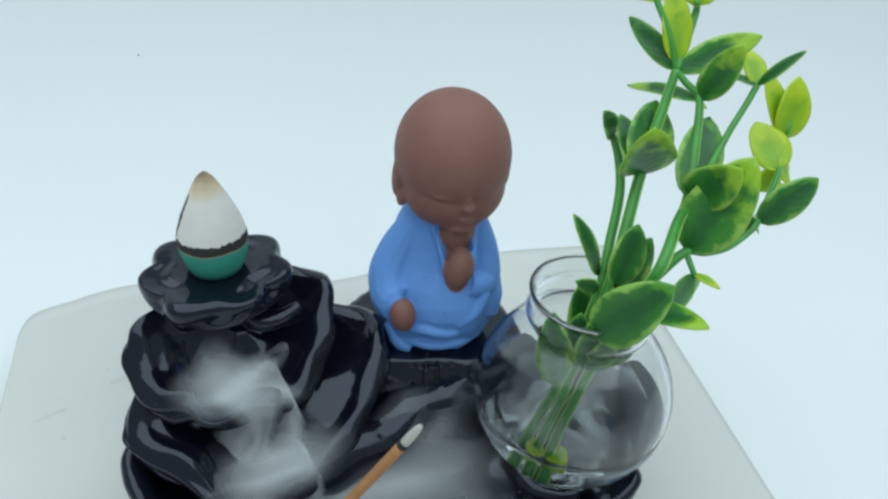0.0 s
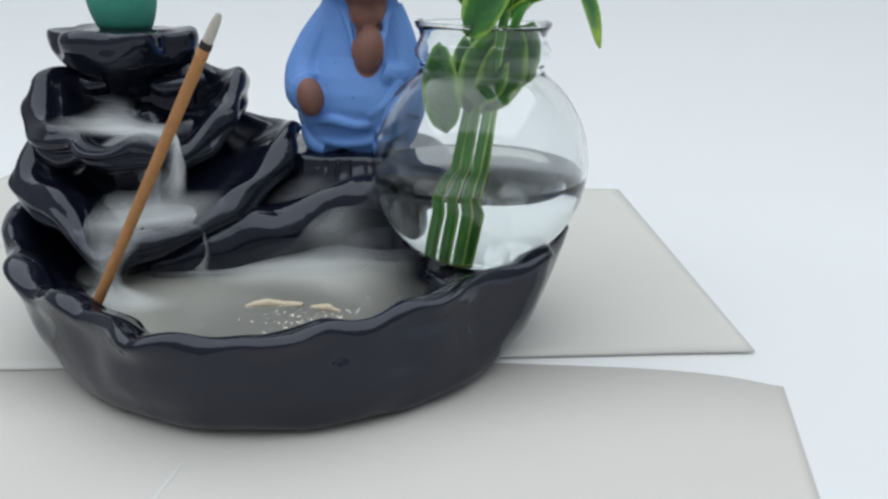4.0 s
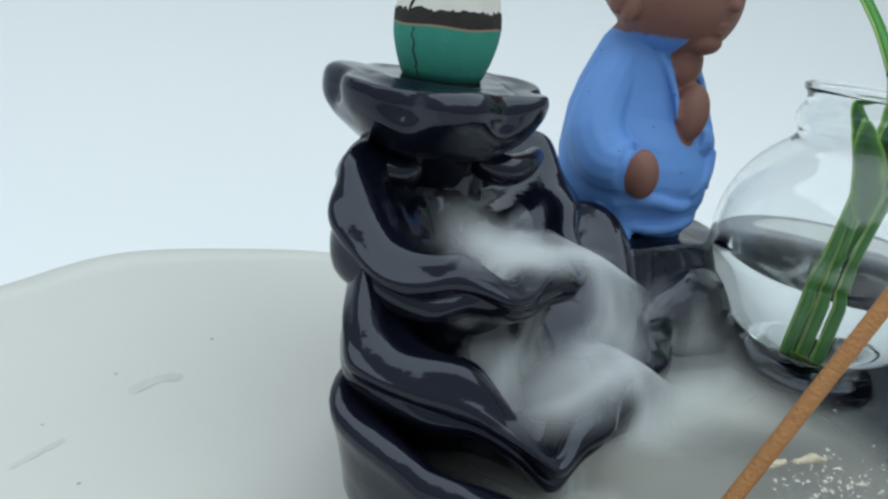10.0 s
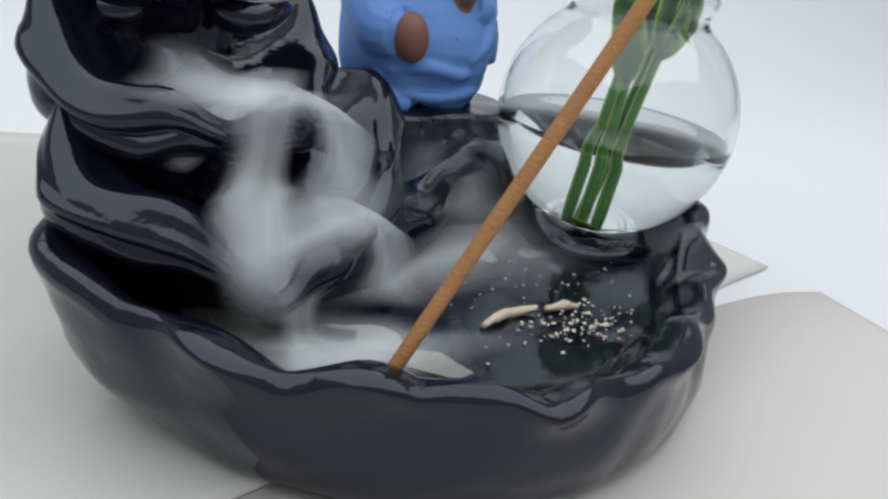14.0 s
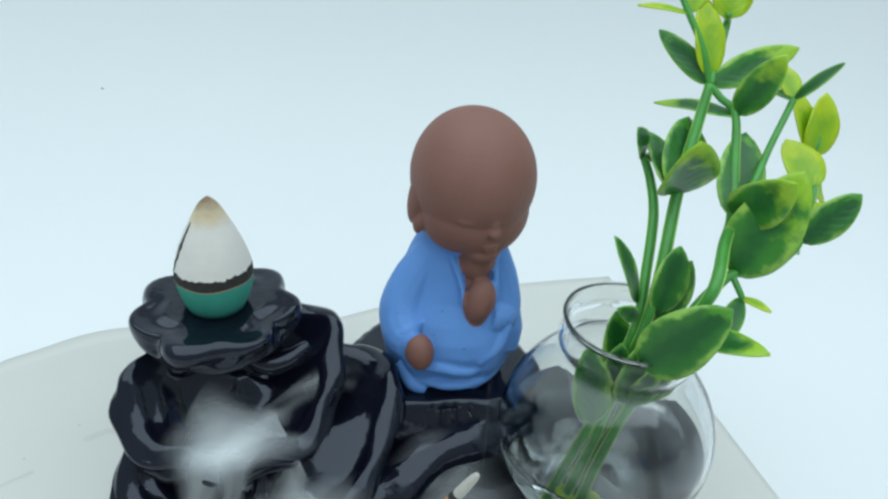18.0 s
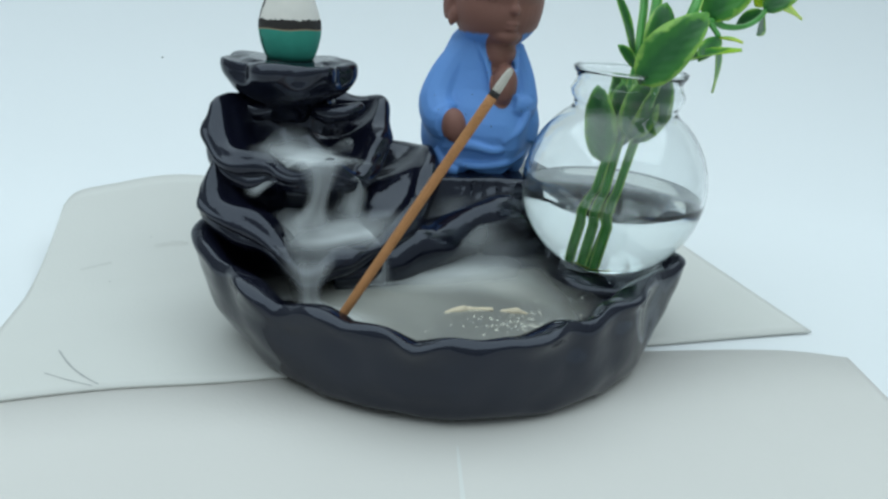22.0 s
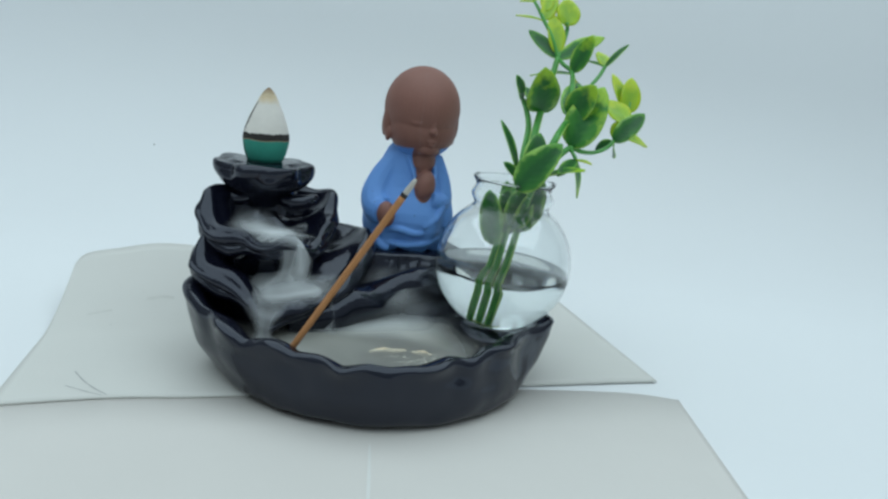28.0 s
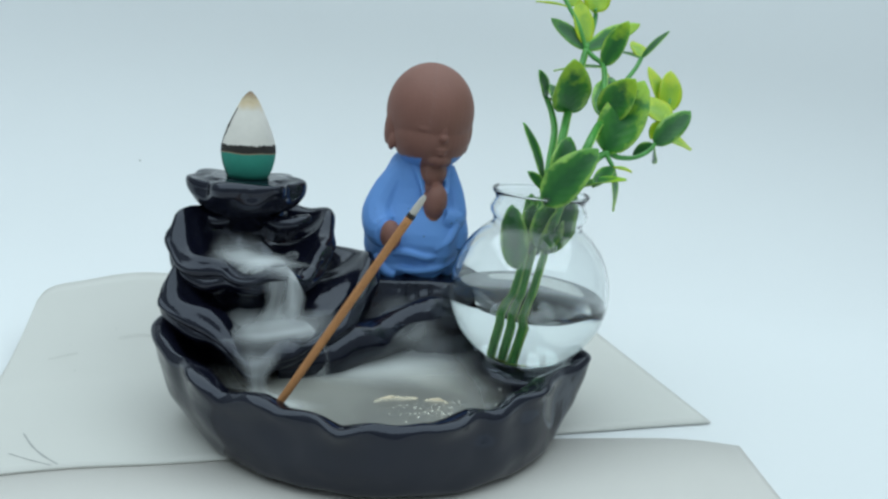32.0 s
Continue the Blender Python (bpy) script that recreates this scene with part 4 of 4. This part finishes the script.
    # thin upper sprig
    leaf((.1040, .0379, .1419), (.1122, .0349, .1533), .0035, LEAF, (-.8, -.5, .3))
    leaf((.1040, .0379, .1419), (.0960, .0400, .1440), .0028, LEAF, (0, -.4, .9))
    leaf((.1040, .0379, .1419), (.1030, .0470, .1490), .0070, LIME, F)
    # lime crown
    leaf((.0862, .0510, .1585), (.0874, .0570, .1719), .0120, LIME, F, fat=.1)
    leaf((.0822, .0435, .1450), (.0791, .0520, .1641), .0090, LIME, F, fat=.06)
    leaf((.0747, .0499, .1597), (.0614, .0520, .1610), .0030, LIME, (0, -.3, .95))
    leaf((.0703, .0563, .1680), (.0697, .0627, .1776), .0060, LIME, F)
    leaf((.0703, .0563, .1680), (.0633, .0567, .1677), .0028, LIME, (0, -.3, .95))
    leaf((.0753, .0520, .1640), (.0772, .0612, .1765), .0075, LIME, F, fat=.05)
    leaf((.0747, .0499, .1597), (.0807, .0589, .1737), .0080, LIME, F)
    leaf((.0760, .0560, .1660), (.0800, .0625, .1760), .0060, LIME, F)
    leaf((.0570, .0070, .0262), (.0530, .0030, .0285), .0060, LIME, (0, -.3, .95))
    leaf((.0590, .0060, .0258), (.0625, .0000, .0275), .0055, LIME, (0, -.3, .95))
    # leaves about the rim and inside the neck
    leaf((.0640, .0125, .0930), (.0540, .0102, .1139), .0060, LEAF, (.75, -.6, .1))
    leaf((.0640, .0100, .0900), (.0560, .0040, .0965), .0045, LEAF, (.5, -.8, .2))
    leaf((.0601, -.0062, .0866), (.0745, -.0124, .1085), .0150, LEAF, (-.35, -.75, .55), fat=.1)
    leaf((.0700, .0000, .0920), (.0847, -.0159, .1000), .0085, LEAF_TIP, (0, -.35, .95))
    leaf((.0675, .0073, .0930), (.0722, .0130, .1100), .0100, LEAF, F)
    leaf((.0675, .0073, .0900), (.0780, .0160, .1040), .0095, LEAF, F)
    leaf((.0546, .0005, .0604), (.0515, .0050, .0840), .0105, LEAF, (-.1, -.95, .2), fat=.06)
    leaf((.0627, .0005, .0680), (.0660, .0030, .0875), .0130, LEAF, (.1, -.95, .2), fat=.08)
    leaf((.0660, .0050, .0690), (.0705, .0070, .0880), .0100, LEAF, (.2, -.95, .1))
    leaf((.0600, .0060, .0650), (.0585, .0030, .0855), .0085, LEAF, (-.2, -.95, .1))
    leaf((.0640, .0090, .0640), (.0610, .0160, .0870), .0110, LEAF, F)
    leaf((.0650, .0020, .0665), (.0730, .0010, .0885), .0125, LEAF, (.3, -.9, .1), fat=.08)
    leaf((.0690, .0080, .0700), (.0765, .0090, .0890), .0110, LEAF, (.4, -.85, .1))
    return plant


build_plant()


# ---- ash ----
def build_ash():
    rnd = random.Random(4)
    for pts in ([(.005, -.026), (.010, -.0245), (.014, -.023), (.020, -.0238)], [(.0225, -.0238), (.027, -.0245), (.031, -.0250)]):
        n = len(pts)
        bm = tube([(x - pts[0][0], y - pts[0][1], .0008 * (i % 2)) for i, (x, y) in enumerate(pts)], [.0006] + [.0011] * (n - 2) + [.0005], 8, 5)
        for v in bm.verts:
            v.co += Vector((rnd.uniform(-1, 1), rnd.uniform(-1, 1), rnd.uniform(-1, 1))) * .00018
        ob = part("ash_flake", bm, FLAKE)
        ob.location = (*pts[0], .0174)
        tagged(ob, "curled pale ash flake fallen from the stick into the basin", "ash", "ash flakes")
    bm = bmesh.new()
    for k in range(160):
        if k < 100:
            x, y = rnd.gauss(.027, .008), rnd.gauss(-.031, .0035)
        else:
            x, y = rnd.uniform(-.005, .058), rnd.uniform(-.038, .002)
        r = rnd.uniform(.00012, .00042) * (1.1 if k < 100 else .7)
        m = pose(x, y, .0172, rnd.uniform(0, 90), 0, rnd.uniform(0, 360)) @ Matrix.Diagonal((r * 1.6, r, r * .6, 1))
        bmesh.ops.create_icosphere(bm, subdivisions=1, radius=1.0, matrix=m)
    ob = part("ash_crumbs", bm, CRUMB)
    tagged(ob, "tiny pale ash crumbs scattered over the basin floor", "ash", kind="stuff")


build_ash()


# ---- smoke ----
def smoke_material(name, density, across, along_, edge=.16, least=.15, colour=(.90, .93, .94), ends=.14, fine=.35):
    """Thin smoke: part see-through, drawn out into threads along the flow, with ragged edges (UV: across, along)."""
    m = bpy.data.materials.new(name)
    m.use_nodes = True
    n, l = m.node_tree.nodes, m.node_tree.links
    for q in list(n):
        n.remove(q)
    out = n.new("ShaderNodeOutputMaterial")
    uv = n.new("ShaderNodeUVMap")

    def mnode(op, a, c, clamp=False):
        q = n.new("ShaderNodeMath")
        q.operation, q.use_clamp = op, clamp
        for k, v in ((0, a), (1, c)):
            if isinstance(v, (int, float)):
                q.inputs[k].default_value = v
            else:
                l.new(v, q.inputs[k])
        return q.outputs[0]

    def streaks(su, sv, detail, lo, hi, base, swirl):
        mp = n.new("ShaderNodeMapping")
        mp.inputs["Scale"].default_value = (su, sv, 1)
        l.new(uv.outputs[0], mp.inputs[0])
        no = n.new("ShaderNodeTexNoise")
        no.inputs["Scale"].default_value, no.inputs["Detail"].default_value, no.inputs["Distortion"].default_value = 1.0, detail, swirl
        l.new(mp.outputs[0], no.inputs["Vector"])
        q = n.new("ShaderNodeMapRange")
        q.interpolation_type = "SMOOTHSTEP"
        l.new(no.outputs["Fac"], q.inputs["Value"])
        q.inputs["From Min"].default_value, q.inputs["From Max"].default_value, q.inputs["To Min"].default_value = lo, hi, base
        return no.outputs["Fac"], q.outputs[0]

    sp = n.new("ShaderNodeSeparateXYZ")
    l.new(uv.outputs[0], sp.inputs[0])
    raw, body = streaks(across, along_, 1.0, .32, .68, least, .5)
    _, threads = streaks(across * 3.0, along_ * 1.3, 1.0, .34, .66, 1 - fine, .8)

    def fade(ch, width, ragged):
        q = n.new("ShaderNodeMapRange")
        q.interpolation_type = "SMOOTHSTEP"
        away = mnode("ABSOLUTE", mnode("SUBTRACT", ch, 0.5), 0.0)
        l.new(mnode("ADD", away, mnode("MULTIPLY", mnode("SUBTRACT", raw, 0.35), ragged)), q.inputs["Value"])
        q.inputs["From Min"].default_value, q.inputs["From Max"].default_value = 0.495, 0.495 - width
        return q.outputs[0]

    # the plain fades keep the sheet's own border clear
    a = mnode("MULTIPLY", fade(sp.outputs["X"], edge, .30), fade(sp.outputs["Y"], ends, .12))
    a = mnode("MULTIPLY", a, mnode("MULTIPLY", fade(sp.outputs["X"], .06, 0.0), fade(sp.outputs["Y"], .06, 0.0)))
    a = mnode("MULTIPLY", a, mnode("MULTIPLY", body, threads))
    a = mnode("MULTIPLY", a, density, True)
    tr = n.new("ShaderNodeBsdfTransparent")
    df = n.new("ShaderNodeBsdfDiffuse")
    tl = n.new("ShaderNodeBsdfTranslucent")
    df.inputs[0].default_value = tl.inputs[0].default_value = (*colour, 1)
    half = n.new("ShaderNodeMixShader")
    half.inputs[0].default_value = 0.4
    l.new(df.outputs[0], half.inputs[1])
    l.new(tl.outputs[0], half.inputs[2])
    mix = n.new("ShaderNodeMixShader")
    l.new(a, mix.inputs[0])
    l.new(tr.outputs[0], mix.inputs[1])
    l.new(half.outputs[0], mix.inputs[2])
    l.new(mix.outputs[0], out.inputs[0])
    return m


STREAM = smoke_material("smoke_stream", 0.95, 1.5, 1.0, ends=.20, edge=.40, least=.38, fine=.14)
VEIL = smoke_material("smoke_veil", 0.94, 1.4, 1.3, edge=.42, least=.37, ends=.34, fine=.08)
CURTAIN = smoke_material("smoke_curtain", 0.93, 1.5, 0.8, ends=.24, edge=.40, least=.34, fine=.14)
POOL = smoke_material("smoke_pool", 0.85, 1.6, 2.0, edge=.20, least=.50, colour=(.78, .775, .70), fine=.10)
THIN = smoke_material("smoke_thin", 0.36, 2.0, 1.4, edge=.30, least=.1, fine=.2)
WISP = smoke_material("smoke_wisp", 0.05, 2.0, 3.0, edge=.40, least=.4)


def smoke_sheet(name, rows, mat, label, nu=16, nv=44, ripple=.0005, seed=0, cup=0.0):
    """A sheet over rows of (centre, half-width vector), in order along the flow; cup rolls its sides. UV: across, along."""
    bm = bmesh.new()
    uvs = bm.loops.layers.uv.new("UVMap")
    cs = [Vector(c) for c, _ in rows]
    ws = [Vector(w) for _, w in rows]
    origin = cs[0].copy()
    vs = []
    for i in range(nv + 1):
        u = i / nv
        c, w = along(cs, u), along(ws, u)
        flow = along(cs, min(1, u + .02)) - along(cs, max(0, u - .02))
        up = w.cross(flow).normalized() if w.cross(flow).length > 1e-12 else Vector((0, 0, 1))
        row = []
        for j in range(nu + 1):
            v = 2 * j / nu - 1
            p = c + w * v + up * cup * w.length * v * v
            q = Vector((noise.noise(p * 130 + Vector((seed, 0, 0))), noise.noise(p * 130 + Vector((0, seed + 5, 0))), noise.noise(p * 130 + Vector((0, 0, seed + 9)))))
            row.append(bm.verts.new(p + q * ripple - origin))
        vs.append(row)
    for i in range(nv):
        for j in range(nu):
            f = bm.faces.new((vs[i][j], vs[i][j + 1], vs[i + 1][j + 1], vs[i + 1][j]))
            for lp, (a, b) in zip(f.loops, ((i, j), (i, j + 1), (i + 1, j + 1), (i + 1, j))):
                lp[uvs].uv = (b / nu, a / nv)
    ob = part(name, bm, mat)
    ob.location = origin
    ob.visible_shadow = False
    return tagged(ob, label, "smoke", "smoke")


POOL_TOP = smoke_sheet("smoke_stream", [((-0.0455, 0.0120, 0.0660), (.0045, 0, 0)), ((-0.0440, 0.0050, 0.0612), (.010, .001, 0)), ((-0.0420, -0.0010, 0.0596), (.017, .003, -.001)), ((-0.0380, -0.0050, 0.0587), (.021, .006, -.001)), ((-0.0340, -0.0090, 0.0583), (.020, .007, -.001)), ((-0.0310, -0.0120, 0.0580), (.015, .006, 0))], VEIL, "white smoke spreading over the upper ledge", seed=1)
STREAM_TOP = smoke_sheet("smoke_stream", [((-0.0465, 0.0110, 0.0661), (0.0054, 0.0014, 0.0000)), ((-0.0455, 0.0050, 0.0617), (0.0074, 0.0027, 0.0000)), ((-0.0410, 0.0005, 0.0594), (0.0061, 0.0068, 0.0014)), ((-0.0335, -0.0018, 0.0585), (0.0028, 0.0097, 0.0015)), ((-0.0268, -0.0022, 0.0583), (0.0003, 0.0106, 0.0015)), ((-0.0212, -0.0052, 0.0569), (-0.0043, 0.0092, 0.0014)), ((-0.0192, -0.0082, 0.0519), (-0.0056, 0.0059, 0.0000)), ((-0.0196, -0.0100, 0.0469), (-0.0059, 0.0041, 0.0000)), ((-0.0215, -0.0112, 0.0424), (-0.0096, 0.0054, 0.0000)), ((-0.0240, -0.0125, 0.0397), (-0.0145, 0.0082, 0.0000))], STREAM, "silky white smoke pouring over the upper ledge's side", nu=20, nv=80, seed=8, cup=.18)
FALL_TOP = smoke_sheet("smoke_stream", [((-0.0390, -0.0030, 0.0582), (0.0112, 0.0030, 0.0000)), ((-0.0372, -0.0085, 0.0579), (0.0115, 0.0040, 0.0000)), ((-0.0355, -0.0122, 0.0556), (0.0073, 0.0020, 0.0000)), ((-0.0350, -0.0135, 0.0501), (0.0045, 0.0008, 0.0000)), ((-0.0362, -0.0138, 0.0446), (0.0051, 0.0008, 0.0000)), ((-0.0375, -0.0150, 0.0398), (0.0108, 0.0024, 0.0000)), ((-0.0375, -0.0165, 0.0368), (0.0165, 0.0045, 0.0000))], CURTAIN, "white smoke falling from the upper ledge to the lower one", nv=60, seed=2, cup=-.15)
POOL_LOW = smoke_sheet("smoke_stream", [((-0.0240, 0.0000, 0.0411), (.018, .004, .001)), ((-0.0260, -0.0070, 0.0391), (.024, .004, .002)), ((-0.0280, -0.0130, 0.0369), (.025, .004, .001)), ((-0.0310, -0.0185, 0.0347), (.021, .003, 0)), ((-0.0335, -0.0245, 0.0323), (.012, .002, 0))], VEIL, "white smoke lying on the lower ledge", seed=3)
STREAM_LOW = smoke_sheet("smoke_stream", [((-0.0300, -0.0090, 0.0387), (0.0041, 0.0081, 0.0000)), ((-0.0235, -0.0105, 0.0383), (0.0015, 0.0098, 0.0015)), ((-0.0175, -0.0110, 0.0382), (-0.0008, 0.0106, 0.0016)), ((-0.0130, -0.0115, 0.0379), (-0.0044, 0.0083, 0.0015)), ((-0.0105, -0.0138, 0.0343), (-0.0050, 0.0050, 0.0000)), ((-0.0102, -0.0155, 0.0292), (-0.0050, 0.0034, 0.0000)), ((-0.0110, -0.0175, 0.0237), (-0.0086, 0.0049, 0.0000)), ((-0.0065, -0.0220, 0.0205), (-0.0194, 0.0082, 0.0000))], STREAM, "silky white smoke pouring off the lower ledge's side", nu=20, nv=70, seed=4, cup=.18)
FALL_LOW = smoke_sheet("smoke_stream", [((-0.0365, -0.0180, 0.0348), (0.0119, 0.0028, 0.0000)), ((-0.0368, -0.0258, 0.0312), (0.0095, 0.0012, 0.0000)), ((-0.0366, -0.0294, 0.0265), (0.0050, 0.0008, 0.0000)), ((-0.0352, -0.0312, 0.0216), (0.0063, 0.0008, 0.0000)), ((-0.0300, -0.0370, 0.0196), (0.0176, 0.0038, 0.0000)), ((-0.0240, -0.0420, 0.0191), (0.0252, 0.0056, 0.0000))], CURTAIN, "white smoke falling from the lower ledge into the basin", nv=60, seed=9, cup=-.12)
POOL_BASIN = smoke_sheet("smoke_pool", [((.008, .024, .0176), (.044, -.006, 0)), ((.002, .008, .0175), (.056, -.004, 0)), ((-.001, -.008, .0174), (.063, 0, 0)), ((.004, -.024, .0174), (.057, 0, 0)), ((.006, -.042, .0174), (.045, 0, 0)), ((.006, -.052, .0174), (.026, 0, 0))], POOL, "pale grey smoke pooled in the basin", 20, 30, .0002, 5)
POOL_BACK = smoke_sheet("smoke_pool", [((.022, .026, .0225), (.036, -.006, 0)), ((.014, .016, .0215), (.046, -.006, 0)), ((.006, .004, .0208), (.054, -.003, 0)), ((.002, -.008, .0203), (.056, 0, 0)), ((.000, -.020, .0200), (.050, 0, 0))], VEIL, "soft pale smoke lying before the rock in the basin", 20, 24, .0004, 12)
HAZE_ROCK = smoke_sheet("smoke_stream", [((.012, -.004, .0185), (.030, .004, 0)), ((.014, .001, .0240), (.030, .004, 0)), ((.016, .006, .0300), (.028, .003, 0)), ((.018, .012, .0370), (.022, .002, 0)), ((.019, .017, .0430), (.014, 0, 0))], THIN, "thin haze of smoke drifting before the rock", seed=11)
POOL_SIDE = smoke_sheet("smoke_pool", [((-.048, -.012, .0215), (.010, .005, 0)), ((-.042, -.020, .0205), (.018, .006, 0)), ((-.034, -.027, .0200), (.024, .006, 0)), ((-.024, -.033, .0197), (.026, .005, 0)), ((-.014, -.038, .0196), (.022, .004, 0))], VEIL, "white smoke gathering at the basin's side", 20, 30, .0006, 14)
WISP_TIP = smoke_sheet("smoke_wisp", [((.0145, -.0450, .0925), (.0003, 0, 0)), ((.0147, -.0448, .102), (.0004, 0, 0)), ((.0143, -.0445, .112), (.0004, 0, 0)), ((.0148, -.0442, .124), (.0005, 0, 0)), ((.0142, -.0440, .138), (.0006, 0, 0))], WISP, "faint thread of smoke rising from the tip of the stick", 6, 40, .0003, 7)

ARM_SIDE = smoke_sheet("smoke_stream", [((-.0440, -.0040, .0600), (.002, .006, .0005)), ((-.0520, -.0080, .0606), (.001, .006, .0010)), ((-.0580, -.0130, .0590), (.000, .0058, .0020)), ((-.0635, -.0160, .0550), (-.0005, .0052, .0028)), ((-.0680, -.0165, .0520), (-.0008, .0046, .0030)), ((-.0730, -.0150, .0518), (-.0008, .0036, .0028))], STREAM, "thin arm of smoke curling over the ledge's side", nu=16, nv=50, seed=15, cup=.10)

FALL_FRONT = smoke_sheet("smoke_stream", [((-.0430, -.0020, .0612), (.010, .003, 0)), ((-.0470, -.0090, .0606), (.010, .002, 0)), ((-.0490, -.0145, .0570), (.0085, .001, 0)), ((-.0500, -.0172, .0505), (.0062, 0, 0)), ((-.0515, -.0195, .0460), (.0070, 0, 0)), ((-.0530, -.0235, .0445), (.0095, 0, .001)), ((-.0535, -.0275, .0390), (.0090, 0, .001)), ((-.0525, -.0300, .0300), (.0085, 0, 0)), ((-.0480, -.0330, .0230), (.0120, 0, 0))], STREAM, "broad stream of smoke falling over both ledges' fronts", nu=20, nv=80, seed=21, cup=.16)

ARM_BACK = smoke_sheet("smoke_stream", [((-.0340, .0000, .0605), (.004, .008, 0)), ((-.0240, .0030, .0640), (.003, .0075, .001)), ((-.0140, .0080, .0690), (.002, .007, .002)), ((-.0050, .0150, .0680), (.002, .006, .003)), ((.0010, .0225, .0620), (.002, .005, .003)), ((.0040, .0250, .0570), (.002, .004, .003))], THIN, "thin arm of smoke drifting towards the figurine", nu=16, nv=50, seed=24, cup=.10)


def motions():
    def drift(ob, keys, dx=.0008, dy=.0004, dz=.0002, turn=2.0, phase=0.0, period=4.0):
        """A sheet of smoke that follows keys of (seconds, x, y, z) about its place and sways all the while."""
        home = Vector(ob.location)
        rows = []
        for k in range(65):
            t = k / 2
            for p, q in zip(keys, keys[1:]):
                if p[0] <= t <= q[0]:
                    u = (t - p[0]) / (q[0] - p[0])
                    u = u * u * (3 - 2 * u)
                    x, y, z = (home[c] + p[c + 1] * (1 - u) + q[c + 1] * u for c in range(3))
            a = 2 * math.pi * t / period + phase
            rows.append((t, pose(x + dx * math.sin(a), y + dy * math.sin(1.3 * a + 1), z + dz * math.sin(1.7 * a), turn * math.sin(1.2 * a), turn * math.sin(.9 * a + 2), turn * math.sin(a))))
        walk(ob, rows)

    still = [(0, 0, 0, 0), (32, 0, 0, 0)]
    drift(POOL_TOP, still, .0010, .0004, .0003, 1.5, 0.0, 5.0)
    drift(STREAM_TOP, [(0, -.004, .007, -.003), (2.5, -.004, .006, -.003), (4.5, 0, 0, 0), (7, .003, .001, 0), (9, 0, 0, 0), (13.5, .001, 0, 0), (15.3, -.005, .007, -.003), (21, -.005, .007, -.003), (25, -.004, .006, -.003), (27, -.004, -.001, 0), (32, -.003, -.001, 0)], .0008, .0004, .0002, 2.0, 2.6, 4.4)
    drift(FALL_TOP, [(0, .004, 0, 0), (2.5, .004, 0, 0), (4.5, .004, .012, -.006), (13.5, .004, .012, -.006), (15.3, -.016, .003, .003), (17.3, -.010, .001, .002), (18.6, .003, 0, 0), (22, .003, 0, 0), (25.5, .003, 0, 0), (27.5, .002, .007, -.003), (32, .002, .007, -.003)], .0012, .0005, .0003, 3.0, 1.0, 4.0)
    drift(POOL_LOW, [(0, 0, 0, 0), (5.5, 0, 0, 0), (6.8, .001, .002, -.0016), (7.6, .001, .002, -.0016), (9, 0, 0, 0), (32, 0, 0, 0)], .0015, .0005, .0003, 1.5, 2.0, 6.0)
    drift(STREAM_LOW, [(0, -.005, .006, -.003), (6, -.005, .006, -.003), (8, 0, 0, 0), (13.5, 0, 0, 0), (15.3, -.006, .006, -.003), (32, -.005, .006, -.003)], .0010, .0005, .0002, 2.0, 3.7, 5.0)
    drift(FALL_LOW, [(0, .004, .001, 0), (5, .004, .001, 0), (6.8, .008, .010, -.005), (9, .008, .010, -.005), (13.5, .008, .007, -.003), (15.3, -.015, .004, .004), (17.4, -.012, .003, .003), (20, 0, 0, 0), (24, -.001, 0, 0), (32, .002, 0, 0)], .0014, .0006, .0003, 3.0, 3.0, 4.6)
    drift(POOL_BASIN, [(0, 0, 0, -.0030), (2, 0, 0, -.0026), (4.5, 0, 0, .0004), (13, 0, 0, .0006), (15.3, 0, 0, -.0030), (18.5, 0, 0, -.0030), (21, 0, 0, .0004), (23, 0, 0, .0006), (27.5, 0, 0, .0012), (32, 0, 0, .0012)], .0015, .0010, .0001, 0.1, 0.5, 7.0)
    drift(POOL_BACK, [(0, -.004, -.004, -.0004), (3, -.004, -.004, -.0002), (5, 0, 0, 0), (13.5, 0, 0, 0), (15.5, -.012, -.004, -.0006), (18, -.006, -.002, -.0006), (21, 0, 0, 0), (32, 0, 0, 0)], .0020, .0008, .0003, 0.6, 2.2, 6.6)
    drift(POOL_SIDE, [(0, 0, 0, -.004), (13, 0, 0, -.003), (15, .017, -.001, .0010), (17, .017, -.001, .0010), (19, 0, 0, -.004), (32, 0, 0, -.004)], .0015, .0008, .0002, 0.8, 1.2, 5.2)
    drift(HAZE_ROCK, still, .0020, .0008, .0004, 1.5, 1.7, 6.2)
    drift(ARM_SIDE, [(0, .018, .012, -.004), (21.5, .018, .012, -.004), (23, 0, 0, 0), (25, .002, 0, -.001), (27, .018, .012, -.004), (32, .018, .012, -.004)], .0010, .0006, .0003, 2.0, 0.3, 4.2)
    drift(FALL_FRONT, [(0, .012, .022, -.006), (11.4, .012, .022, -.006), (12.8, .015, .003, .001), (13.5, .015, .002, .001), (15.2, -.001, 0, 0), (16.5, .001, 0, 0), (17.8, .003, .001, 0), (19.0, .012, .022, -.006), (32, .012, .022, -.006)], .0010, .0006, .0003, 2.0, 0.9, 4.8)
    drift(ARM_BACK, [(0, -.016, .006, -.012), (17.6, -.016, .006, -.012), (18.8, 0, 0, 0), (20.4, 0, 0, 0), (21.6, -.016, .006, -.012), (32, -.016, .006, -.012)], .0010, .0006, .0003, 2.0, 0.3, 3.6)
    drift(WISP_TIP, still, .0004, .0004, 0, 1.0, 0.8, 3.0)


motions()
